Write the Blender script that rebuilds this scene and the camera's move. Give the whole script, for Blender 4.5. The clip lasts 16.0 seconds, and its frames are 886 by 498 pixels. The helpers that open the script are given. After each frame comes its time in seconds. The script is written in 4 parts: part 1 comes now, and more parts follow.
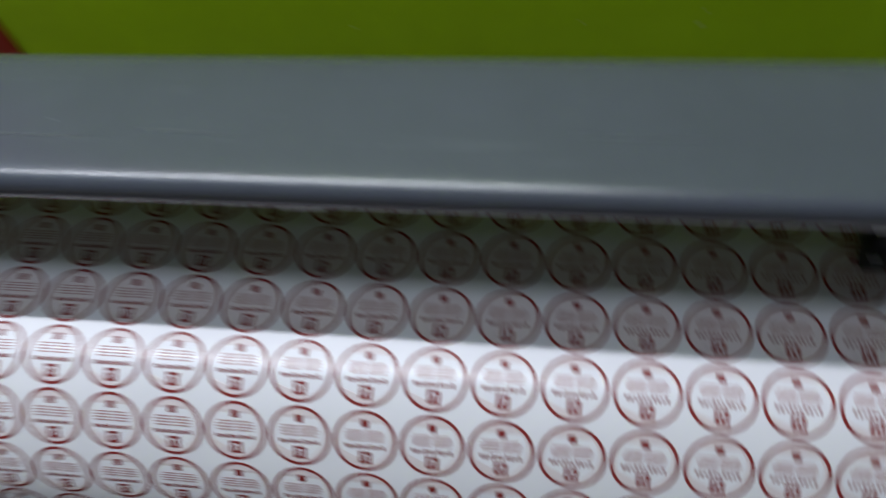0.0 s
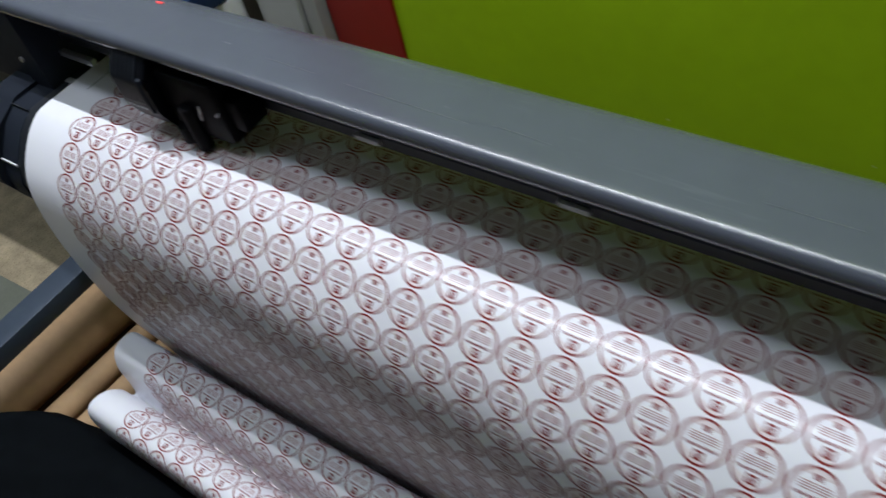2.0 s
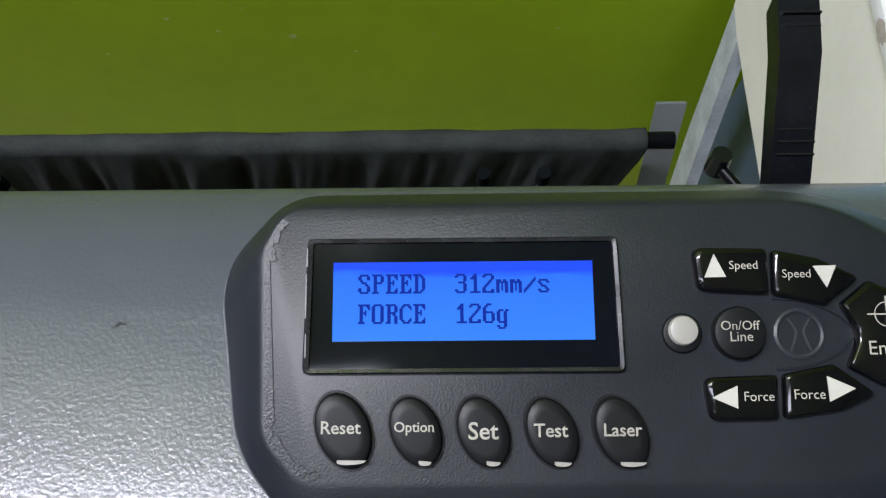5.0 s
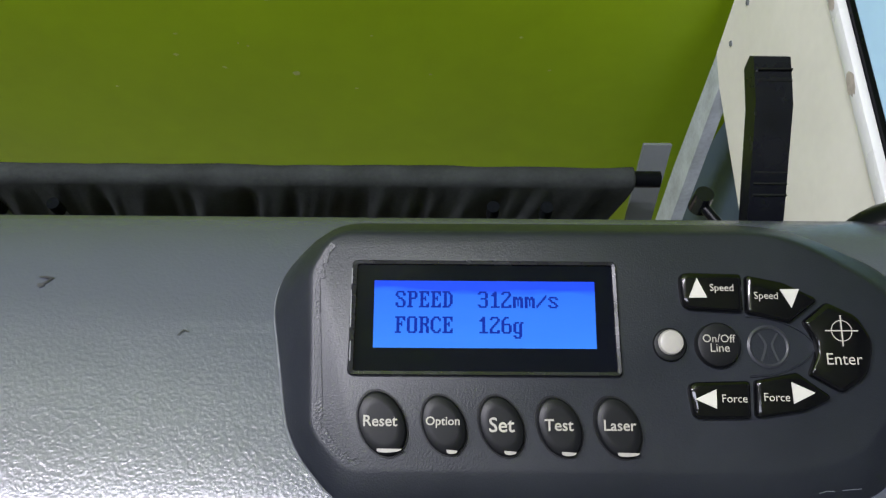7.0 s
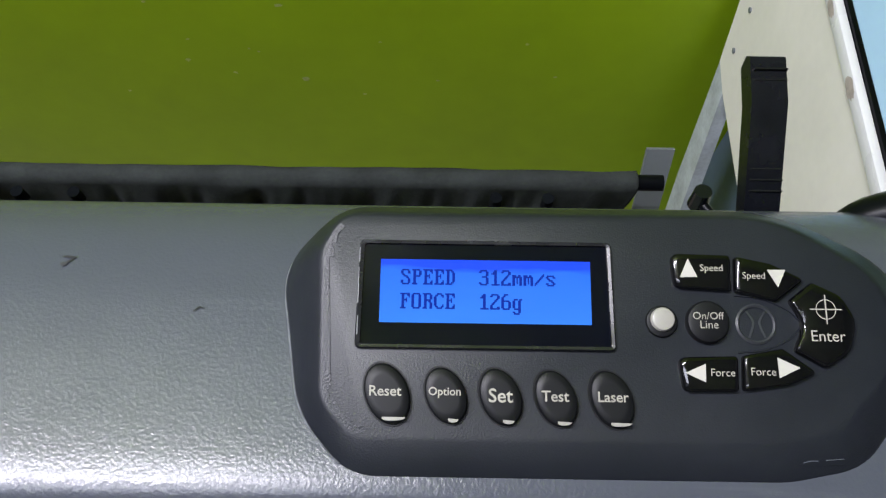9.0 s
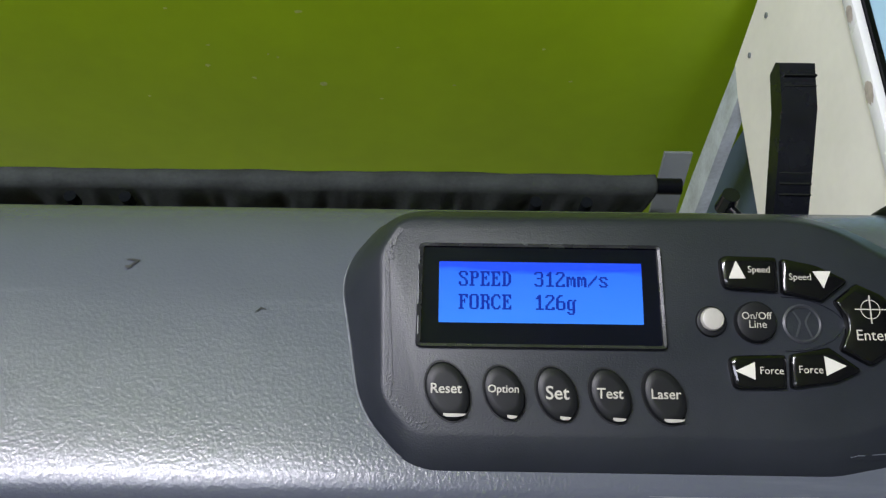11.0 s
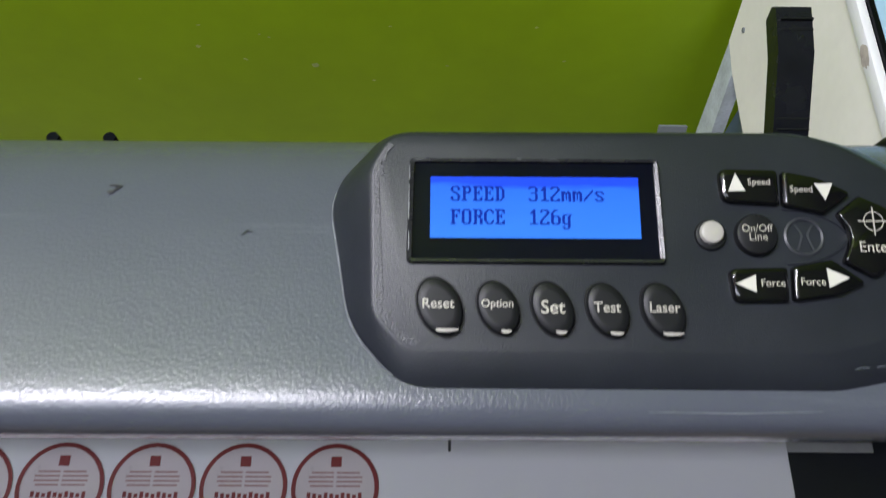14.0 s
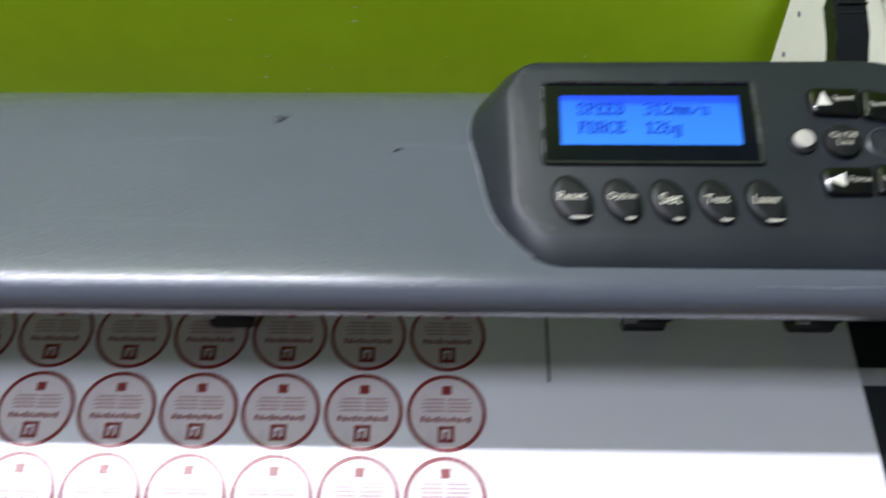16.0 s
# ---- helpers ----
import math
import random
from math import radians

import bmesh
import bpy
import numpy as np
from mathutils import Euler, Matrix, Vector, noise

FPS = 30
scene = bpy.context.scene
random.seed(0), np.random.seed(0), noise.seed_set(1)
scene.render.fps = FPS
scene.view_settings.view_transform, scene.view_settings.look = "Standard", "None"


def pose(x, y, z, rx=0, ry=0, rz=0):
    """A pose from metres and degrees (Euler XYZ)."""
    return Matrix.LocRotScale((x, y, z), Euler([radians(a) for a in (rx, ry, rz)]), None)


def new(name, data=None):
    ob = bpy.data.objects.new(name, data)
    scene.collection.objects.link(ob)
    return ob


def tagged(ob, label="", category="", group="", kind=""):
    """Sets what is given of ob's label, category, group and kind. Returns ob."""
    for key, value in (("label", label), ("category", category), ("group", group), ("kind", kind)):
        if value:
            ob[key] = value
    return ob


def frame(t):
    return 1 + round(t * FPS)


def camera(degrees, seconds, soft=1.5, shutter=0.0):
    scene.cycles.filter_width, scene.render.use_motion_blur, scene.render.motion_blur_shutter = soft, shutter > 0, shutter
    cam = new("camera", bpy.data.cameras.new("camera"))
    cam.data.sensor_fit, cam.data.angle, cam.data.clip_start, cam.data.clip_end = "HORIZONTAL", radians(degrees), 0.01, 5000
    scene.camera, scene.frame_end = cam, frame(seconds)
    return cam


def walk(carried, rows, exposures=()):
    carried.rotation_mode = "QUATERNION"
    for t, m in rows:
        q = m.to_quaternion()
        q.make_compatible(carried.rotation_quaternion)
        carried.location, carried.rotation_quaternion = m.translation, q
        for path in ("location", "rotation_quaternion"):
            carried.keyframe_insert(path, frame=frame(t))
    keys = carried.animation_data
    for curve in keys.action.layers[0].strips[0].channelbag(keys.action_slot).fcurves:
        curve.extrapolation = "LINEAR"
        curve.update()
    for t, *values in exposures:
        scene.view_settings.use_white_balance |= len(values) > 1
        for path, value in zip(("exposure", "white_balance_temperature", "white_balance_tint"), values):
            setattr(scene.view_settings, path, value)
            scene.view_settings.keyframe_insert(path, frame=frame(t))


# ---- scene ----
Z0 = 1.10            # height of the display above the floor; machine coordinates are counted from there

# camera and walk: seconds, x, y, z (machine coordinates), pitch, roll, yaw
CAMROWS = [
    (0, -0.35, -0.2504, 0.2696, -59.55, 5.73, 6.25),
    (0.2, -0.3513, -0.2521, 0.3076, -56.49, 6.98, 14.63),
    (0.5, -0.394, -0.2809, 0.3504, -50.9, 7.52, 27.02),
    (0.7, -0.413, -0.292, 0.3757, -49.64, 8.39, 31.47),
    (1.0, -0.4363, -0.2944, 0.3703, -48.78, 9.7, 35.42),
    (1.2, -0.4638, -0.3004, 0.3686, -49.54, 9.5, 35.19),
    (1.5, -0.4535, -0.3243, 0.3854, -50.68, 8.39, 34.04),
    (2.0, -0.265, -0.397, 0.3836, -49.32, 10.41, 33.67),
    (2.4, -0.1851, -0.3975, 0.3827, -51.21, 12.44, 31.16),
    (3.0, -0.1232, -0.365, 0.3522, -53.28, 10.29, 17.66),
    (3.5, -0.1053, -0.3162, 0.3318, -54.97, 7.67, 2.5),
    (4, -0.0641, -0.2188, 0.2854, -57.6, 4.41, -0.34),
    (4.5, -0.022, -0.094, 0.2056, -64.14, 1.56, -0.34),
    (5, -0.003, -0.054, 0.176, -69.15, 0.64, -0.31),
    (7.5, -0.0151, -0.0733, 0.2099, -66.16, -0.84, 0.27),
    (8, -0.013, -0.0766, 0.2117, -65.93, -0.71, 0.36),
    (8.5, -0.0134, -0.0793, 0.2166, -65.8, -0.53, 0.56),
    (9, -0.0128, -0.0814, 0.2121, -65.92, -0.44, 0.71),
    (11.5, -0.0304, -0.0853, 0.2205, -65.66, -0.15, 0.73),
    (12, -0.0298, -0.0841, 0.2189, -65.75, -0.32, 0.55),
    (12.5, -0.027, -0.0837, 0.2167, -65.73, -0.66, 0.31),
    (13, -0.0262, -0.0822, 0.2159, -65.84, -0.68, 0.13),
    (13.5, -0.0257, -0.084, 0.2123, -65.85, -0.75, 0.15),
    (14, -0.0274, -0.1057, 0.2027, -65.47, -0.35, 0.22),
    (14.5, -0.0279, -0.121, 0.2081, -64.23, -0.0, 0.51),
    (15, -0.0172, -0.13, 0.212, -63.11, 0.59, 0.66),
    (15.5, -0.0225, -0.1378, 0.2151, -62.13, 0.93, 0.32),
    (16, -0.0629, -0.1687, 0.2146, -61.07, 1.14, 1.04),
]
cam = camera(58.67, 16.0, soft=1.3, shutter=0.6)
walk(cam, [(t, pose(x, y, z + Z0, 90 + p, r, w)) for t, x, y, z, p, r, w in CAMROWS],
     exposures=[(0.0, 0.04, 6050, 9), (0.5, 0.20, 6050, 8), (1.0, 0.26, 6050, 8), (2.5, 0.32, 6050, 9), (3.0, 0.16, 6050, 10), (3.5, 0.26, 6050, 12), (4.0, 0.36, 6100, 15), (4.5, 0.66, 6150, 19), (5.0, 0.78, 6150, 19), (5.5, 0.86, 6200, 20), (13.5, 0.86, 6200, 19), (14.0, 0.90, 6200, 19), (15.0, 1.03, 6100, 17), (16.0, 1.09, 6100, 16)])

# world and lamps
world = bpy.data.worlds.new("room_air")
world.use_nodes = True
world.node_tree.nodes["Background"].inputs[0].default_value = (0.75, 0.85, 1.0, 1)
world.node_tree.nodes["Background"].inputs[1].default_value = 0.02
scene.world = world


def tube_lamp(name, x, y, z, length, width, power, colour, target):
    d = bpy.data.lights.new(name, "AREA")
    d.shape, d.size, d.size_y, d.energy, d.color = "RECTANGLE", length, width, power, colour
    ob = new(name, d)
    eye = Vector((x, y, z + Z0))
    way = (Vector(target) + Vector((0, 0, Z0)) - eye).normalized()
    zax, xax = -way, Vector((1, 0, 0))
    yax = zax.cross(xax).normalized()
    ob.matrix_world = Matrix((xax, yax, zax)).transposed().to_4x4()
    ob.matrix_world.translation = eye
    return ob


tube_lamp("tube_light_wall", -1.27, 0.204, 2.00, 1.9, 0.045, 43, (0.97, 0.97, 1.0), (-1.27, -0.05, -0.14))
tube_lamp("tube_light_room", -1.20, -0.42, 2.00, 2.0, 0.24, 12.0, (0.87, 0.92, 1.0), (-1.2, -0.15, -0.14))
# added fill lamp, no tube known here; it lifts the shade under the cover
tube_lamp("fill_light_front", -1.6, -1.10, 2.00, 1.3, 0.10, 1.5, (0.80, 0.88, 1.0), (-1.6, -0.10, -0.3))


# materials
def mat(name, base, rough=0.5, metal=0.0, var=0.12, scale=14.0, bump=0.0, bscale=400.0, spec=0.5, coat=0.0, rvar=0.12):
    m = bpy.data.materials.new(name)
    m.use_nodes = True
    nt = m.node_tree
    N, K = nt.nodes, nt.links
    b = N["Principled BSDF"]
    b.inputs["Metallic"].default_value = metal
    b.inputs["Specular IOR Level"].default_value = spec
    b.inputs["Coat Weight"].default_value = coat
    tc = N.new("ShaderNodeTexCoord")
    n1 = N.new("ShaderNodeTexNoise")
    n1.inputs["Scale"].default_value, n1.inputs["Detail"].default_value = scale, 6
    n2 = N.new("ShaderNodeTexNoise")
    n2.inputs["Scale"].default_value, n2.inputs["Detail"].default_value = scale * 9, 4
    K.new(tc.outputs["Object"], n1.inputs["Vector"])
    K.new(tc.outputs["Object"], n2.inputs["Vector"])
    mx = N.new("ShaderNodeMath")
    mx.operation = "MULTIPLY_ADD"
    mx.inputs[1].default_value = 0.4
    K.new(n2.outputs["Fac"], mx.inputs[0])
    K.new(n1.outputs["Fac"], mx.inputs[2])
    ramp = N.new("ShaderNodeValToRGB")
    ramp.color_ramp.elements[0].position, ramp.color_ramp.elements[1].position = 0.45, 0.95
    ramp.color_ramp.elements[0].color = (*[c * (1 - var) for c in base], 1)
    ramp.color_ramp.elements[1].color = (*[min(1, c * (1 + var)) for c in base], 1)
    K.new(mx.outputs[0], ramp.inputs["Fac"])
    K.new(ramp.outputs["Color"], b.inputs["Base Color"])
    rr = N.new("ShaderNodeMapRange")
    rr.inputs["From Min"].default_value, rr.inputs["From Max"].default_value = 0.3, 0.7
    rr.inputs["To Min"].default_value, rr.inputs["To Max"].default_value = max(0.02, rough * (1 - rvar)), min(1, rough * (1 + rvar))
    K.new(n1.outputs["Fac"], rr.inputs["Value"])
    K.new(rr.outputs[0], b.inputs["Roughness"])
    if bump:
        n3 = N.new("ShaderNodeTexNoise")
        n3.inputs["Scale"].default_value, n3.inputs["Detail"].default_value = bscale, 3
        K.new(tc.outputs["Object"], n3.inputs["Vector"])
        bp = N.new("ShaderNodeBump")
        bp.inputs["Strength"].default_value, bp.inputs["Distance"].default_value = bump, 0.0006
        K.new(n3.outputs["Fac"], bp.inputs["Height"])
        K.new(bp.outputs[0], b.inputs["Normal"])
    return m


M_BEAM = mat("grey_textured_shell", (0.077, 0.085, 0.109), 0.23, var=0.07, scale=6, bump=0.23, bscale=900, spec=0.62)
M_HOUSING = mat("dark_slate_plastic", (0.0135, 0.0170, 0.0250), 0.55, var=0.1, scale=10, bump=0.25, bscale=1200, spec=0.10)
M_PANEL = mat("charcoal_panel_plastic", (0.0142, 0.0168, 0.0225), 0.40, var=0.16, scale=20, bump=0.15, bscale=1900, spec=0.42)
M_BLACK = mat("black_plastic", (0.0030, 0.0035, 0.005), 0.30, var=0.15, scale=30, spec=0.14)
M_KEY = mat("black_rubber_key", (0.0080, 0.0086, 0.0098), 0.42, var=0.1, scale=60, spec=0.26)
M_KEYGLOSS = mat("glossy_black_key", (0.0034, 0.0036, 0.0042), 0.10, var=0.15, scale=60, spec=0.5, rvar=0.3)
M_LEVER = mat("shiny_black_lever", (0.0050, 0.0058, 0.0085), 0.26, var=0.3, scale=50, bump=0.2, bscale=300, spec=0.5)
M_GLASS = mat("display_glass", (0.002, 0.0025, 0.007), 0.07, var=0.2, scale=40, spec=0.40, rvar=0.5)
M_RIM = mat("display_rim", (0.016, 0.017, 0.019), 0.22, var=0.3, scale=90, spec=0.6, rvar=0.4)
# paler than the panel: rubbed plastic with the ridge highlight in its colour
M_SHEEN = mat("worn_sheen_plastic", (0.021, 0.0235, 0.029), 0.36, var=0.35, scale=220, bump=0.28, bscale=1500, spec=0.45)
M_EMBOSS = mat("embossed_grey", (0.035, 0.038, 0.044), 0.35, var=0.1, scale=80, spec=0.5)
M_PIN = mat("dull_grey_pin", (0.085, 0.098, 0.090), 0.6, var=0.1, scale=80, spec=0.08)
# pale colour for rubbed edges and the lamp glint painted along them
M_WORNGLINT = mat("worn_glint_edge", (0.16, 0.17, 0.18), 0.35, var=0.4, scale=260)
M_INKW = mat("white_print", (0.56, 0.545, 0.49), 0.5, var=0.06, scale=200)
M_TEXT = mat("faded_beige_print", (0.42, 0.40, 0.345), 0.5, var=0.18, scale=300)
M_SILVER = mat("silver_lens", (0.38, 0.365, 0.33), 0.30, var=0.05, scale=200)
M_INKD = mat("display_dots", (0.004, 0.010, 0.085), 0.9, var=0.05, spec=0.0)
M_INKD.node_tree.nodes["Principled BSDF"].inputs["Emission Color"].default_value = (0.010, 0.035, 0.36, 1)
M_INKD.node_tree.nodes["Principled BSDF"].inputs["Emission Strength"].default_value = 0.36
M_RAIL = mat("black_rail", (0.008, 0.010, 0.014), 0.40, var=0.2, scale=25)
M_STEEL = mat("worn_steel", (0.42, 0.42, 0.43), 0.35, metal=0.8, var=0.15, scale=40)
M_STRIP = mat("cutting_strip", (0.36, 0.36, 0.37), 0.55, var=0.12, scale=60)
M_SCRATCH = mat("rubbed_paint", (0.14, 0.155, 0.175), 0.32, var=0.25, scale=160)
# black plastic darkened further, with the beam's shadow put into the colour
M_DARK = mat("shaded_black_plastic", (0.0016, 0.0018, 0.0026), 0.5, var=0.2, scale=40, spec=0.08)
M_TAG = mat("pale_tag", (0.55, 0.56, 0.58), 0.5, var=0.1, scale=80)
M_PAPER = mat("white_vinyl", (0.78, 0.775, 0.82), 0.30, var=0.02, scale=8, rvar=0.1)
M_RED = mat("red_sticker_ink", (0.215, 0.020, 0.018), 0.36, var=0.12, scale=60)
M_PINK = mat("faded_red_ink", (0.44, 0.26, 0.26), 0.45, var=0.08, scale=90)
M_TINT = mat("pale_pink_ink", (0.68, 0.61, 0.625), 0.30, var=0.04, scale=60)
M_MARK = mat("black_mark_ink", (0.03, 0.03, 0.035), 0.5, var=0.1, scale=90)
M_GREEN = mat("lime_green_paint", (0.35, 0.55, 0.0038), 0.42, var=0.10, scale=3.0, bump=0.3, bscale=70, spec=0.3)
M_REDWALL = mat("red_paint", (0.26, 0.010, 0.008), 0.32, var=0.10, scale=5, bump=0.2, bscale=60)
M_CHIP = mat("pale_green_scuff", (0.50, 0.60, 0.22), 0.6, var=0.25, scale=160)
# grey chosen for the unseen walls, dark so they bounce little light
M_ROOM = mat("unseen_wall_grey", (0.17, 0.18, 0.19), 0.7, var=0.08, scale=2.5, bump=0.3, bscale=60)
M_PLASTER = mat("off_white_plaster", (0.46, 0.48, 0.50), 0.75, var=0.06, scale=2.5, bump=0.3, bscale=60)
M_CEIL = mat("white_ceiling", (0.75, 0.75, 0.73), 0.8, var=0.04, scale=2)
M_SIDE = mat("ivory_enamel", (0.87, 0.85, 0.77), 0.35, var=0.05, scale=12)
M_BRACE = mat("stained_pale_paint", (0.50, 0.56, 0.58), 0.5, var=0.30, scale=26)
M_SOOT = mat("scuff_dirt", (0.47, 0.42, 0.37), 0.7, var=0.3, scale=120)
M_MATBLUE = mat("pale_blue_mat", (0.33, 0.52, 0.66), 0.45, var=0.05, scale=10)
M_BLUEGREY = mat("blue_grey_sheet", (0.085, 0.13, 0.18), 0.5, var=0.12, scale=14)
M_BLUE = mat("blue_laminate", (0.004, 0.022, 0.075), 0.30, var=0.12, scale=8)
M_BEIGE = mat("beige_table_top", (0.18, 0.18, 0.13), 0.5, var=0.08, scale=9)
M_YELLOW = mat("yellow_tape", (0.36, 0.26, 0.01), 0.45, var=0.08, scale=30)
M_CARD = mat("brown_cardboard", (0.44, 0.285, 0.15), 0.75, var=0.16, scale=7, bump=0.3, bscale=200)
M_CARDIN = mat("dark_cardboard", (0.10, 0.055, 0.025), 0.8, var=0.15, scale=12)
M_STAND = mat("slate_blue_enamel", (0.045, 0.060, 0.085), 0.35, var=0.1, scale=12)
M_CLOTH = mat("black_cloth", (0.0040, 0.0050, 0.0062), 0.9, var=0.25, scale=40, bump=0.6, bscale=700, spec=0.03)
M_REARCLOTH = mat("dark_grey_cloth", (0.032, 0.037, 0.036), 0.85, var=0.35, scale=30, bump=0.6, bscale=500, spec=0.15)
M_BRACKET = mat("grey_bracket_paint", (0.16, 0.18, 0.19), 0.5, var=0.08, scale=20)
M_ROLLW = mat("white_film", (0.82, 0.83, 0.84), 0.3, var=0.04, scale=10)
M_BOARD = mat("grey_white_board", (0.37, 0.38, 0.36), 0.5, var=0.08, scale=4)
M_GAP = mat("dark_gap_grey", (0.16, 0.16, 0.14), 0.6, var=0.15, scale=5)
M_SLAB = mat("grey_green_slab", (0.17, 0.18, 0.14), 0.7, var=0.15, scale=9, bump=0.4, bscale=80)


def rubbed_beam():
    """Long faint smears of paler rubbed paint along the cover."""
    nt = M_BEAM.node_tree
    N, K = nt.nodes, nt.links
    b = N["Principled BSDF"]
    tc, mp, n, r, mx = (N.new("ShaderNode" + k) for k in ("TexCoord", "Mapping", "TexNoise", "ValToRGB", "Mix"))
    mp.inputs["Scale"].default_value = (7, 75, 20)
    n.inputs["Scale"].default_value, n.inputs["Detail"].default_value, n.inputs["Roughness"].default_value = 1.0, 7, 0.65
    r.color_ramp.elements[0].position, r.color_ramp.elements[1].position = 0.60, 0.80
    r.color_ramp.elements[1].color = (0.55, 0.55, 0.55, 1)
    mx.data_type = "RGBA"
    mx.inputs[7].default_value = (0.13, 0.145, 0.165, 1)
    K.new(tc.outputs["Object"], mp.inputs["Vector"])
    K.new(mp.outputs[0], n.inputs["Vector"])
    K.new(n.outputs["Fac"], r.inputs["Fac"])
    K.new(r.outputs["Color"], mx.inputs[0])
    K.new(b.inputs["Base Color"].links[0].from_socket, mx.inputs[6])
    K.new(mx.outputs[2], b.inputs["Base Color"])


rubbed_beam()


def floor_material():
    m = mat("speckled_floor", (0.44, 0.36, 0.235), 0.55, var=0.32, scale=16, bump=0.2, bscale=60)
    nt = m.node_tree
    N, K = nt.nodes, nt.links
    v = N.new("ShaderNodeTexVoronoi")
    v.inputs["Scale"].default_value = 110
    tc = N.new("ShaderNodeTexCoord")
    K.new(tc.outputs["Object"], v.inputs["Vector"])
    r = N.new("ShaderNodeValToRGB")
    r.color_ramp.elements[0].position, r.color_ramp.elements[1].position = 0.15, 0.35
    r.color_ramp.elements[0].color, r.color_ramp.elements[1].color = (0.45, 0.40, 0.35, 1), (1, 1, 1, 1)
    K.new(v.outputs["Distance"], r.inputs["Fac"])
    b = N["Principled BSDF"]
    src = b.inputs["Base Color"].links[0].from_socket
    mx = N.new("ShaderNodeMix")
    mx.data_type, mx.blend_type = "RGBA", "MULTIPLY"
    mx.inputs[0].default_value = 0.35
    K.new(src, mx.inputs[6])
    K.new(r.outputs["Color"], mx.inputs[7])
    K.new(mx.outputs[2], b.inputs["Base Color"])
    return m


M_FLOOR = floor_material()


def display_material():
    """Backlit display: deep blue above, paler towards the lamp at its lower edge."""
    m = bpy.data.materials.new("display_backlight")
    m.use_nodes = True
    nt = m.node_tree
    N, K = nt.nodes, nt.links
    b = N["Principled BSDF"]
    tc = N.new("ShaderNodeTexCoord")
    sp = N.new("ShaderNodeSeparateXYZ")
    K.new(tc.outputs["Generated"], sp.inputs[0])
    n = N.new("ShaderNodeTexNoise")
    n.inputs["Scale"].default_value = 3
    K.new(tc.outputs["Generated"], n.inputs["Vector"])
    ad = N.new("ShaderNodeMath")
    ad.operation = "MULTIPLY_ADD"
    ad.inputs[1].default_value = 0.25
    K.new(n.outputs["Fac"], ad.inputs[0])
    K.new(sp.outputs["Y"], ad.inputs[2])
    r = N.new("ShaderNodeValToRGB")
    r.color_ramp.elements[0].position, r.color_ramp.elements[0].color = 0.05, (0.040, 0.265, 1.0, 1)
    r.color_ramp.elements[1].position, r.color_ramp.elements[1].color = 1.12, (0.010, 0.07, 0.95, 1)
    e = r.color_ramp.elements.new(0.93)
    e.color = (0.024, 0.19, 1.0, 1)
    K.new(ad.outputs[0], r.inputs["Fac"])
    b.inputs["Base Color"].default_value = (0.01, 0.02, 0.08, 1)
    b.inputs["Roughness"].default_value = 0.04
    b.inputs["Specular IOR Level"].default_value = 0.35
    K.new(r.outputs["Color"], b.inputs["Emission Color"])
    b.inputs["Emission Strength"].default_value = 0.52
    return m


M_LCD = display_material()
M_LASER = bpy.data.materials.new("red_laser_spot")
M_LASER.use_nodes = True
M_LASER.node_tree.nodes["Principled BSDF"].inputs["Base Color"].default_value = (0.4, 0.03, 0.03, 1)
M_LASER.node_tree.nodes["Principled BSDF"].inputs["Emission Color"].default_value = (1.0, 0.04, 0.04, 1)
M_LASER.node_tree.nodes["Principled BSDF"].inputs["Emission Strength"].default_value = 0.7


# building helpers
def smooth(me, on=True, angle=40):
    for p in me.polygons:
        p.use_smooth = on
    if on:
        me.set_sharp_from_angle(angle=radians(angle))


def part(name, bm, material, parent=None, label="", soft=True, angle=40):
    """One mesh object under a thing or a part; its coordinates are those of the parent."""
    me = bpy.data.meshes.new(name)
    bmesh.ops.recalc_face_normals(bm, faces=bm.faces[:])
    bm.to_mesh(me)
    bm.free()
    smooth(me, soft, angle)
    me.materials.append(material)
    ob = new(name, me)
    ob.parent = parent
    if label:
        ob["label"] = label
    return ob


def thing(name, label, category, at=(0, 0, Z0), group="", kind=""):
    ob = new(name)
    ob.empty_display_size = 0.05
    ob.location = at
    return tagged(ob, label, category, group, kind)


def box(bm, x0, x1, y0, y1, z0, z1, bevel=0.0, seg=2):
    r = bmesh.ops.create_cube(bm, size=1.0)
    vs = r["verts"]
    bmesh.ops.transform(bm, matrix=Matrix.LocRotScale(((x0 + x1) / 2, (y0 + y1) / 2, (z0 + z1) / 2), None, (abs(x1 - x0), abs(y1 - y0), abs(z1 - z0))), verts=vs)
    if bevel:
        es = {e for v in vs for e in v.link_edges}
        bmesh.ops.bevel(bm, geom=list(es), offset=bevel, segments=seg, affect="EDGES", profile=0.6)
    return bm


def boxed(*a, **k):
    return box(bmesh.new(), *a, **k)


def rod(bm, a, b, r, seg=24, r2=None):
    a, b = Vector(a), Vector(b)
    q = (b - a).to_track_quat("Z", "Y").to_matrix().to_4x4()
    bmesh.ops.create_cone(bm, cap_ends=True, segments=seg, radius1=r, radius2=r if r2 is None else r2, depth=(b - a).length, matrix=Matrix.Translation((a + b) / 2) @ q)
    return bm


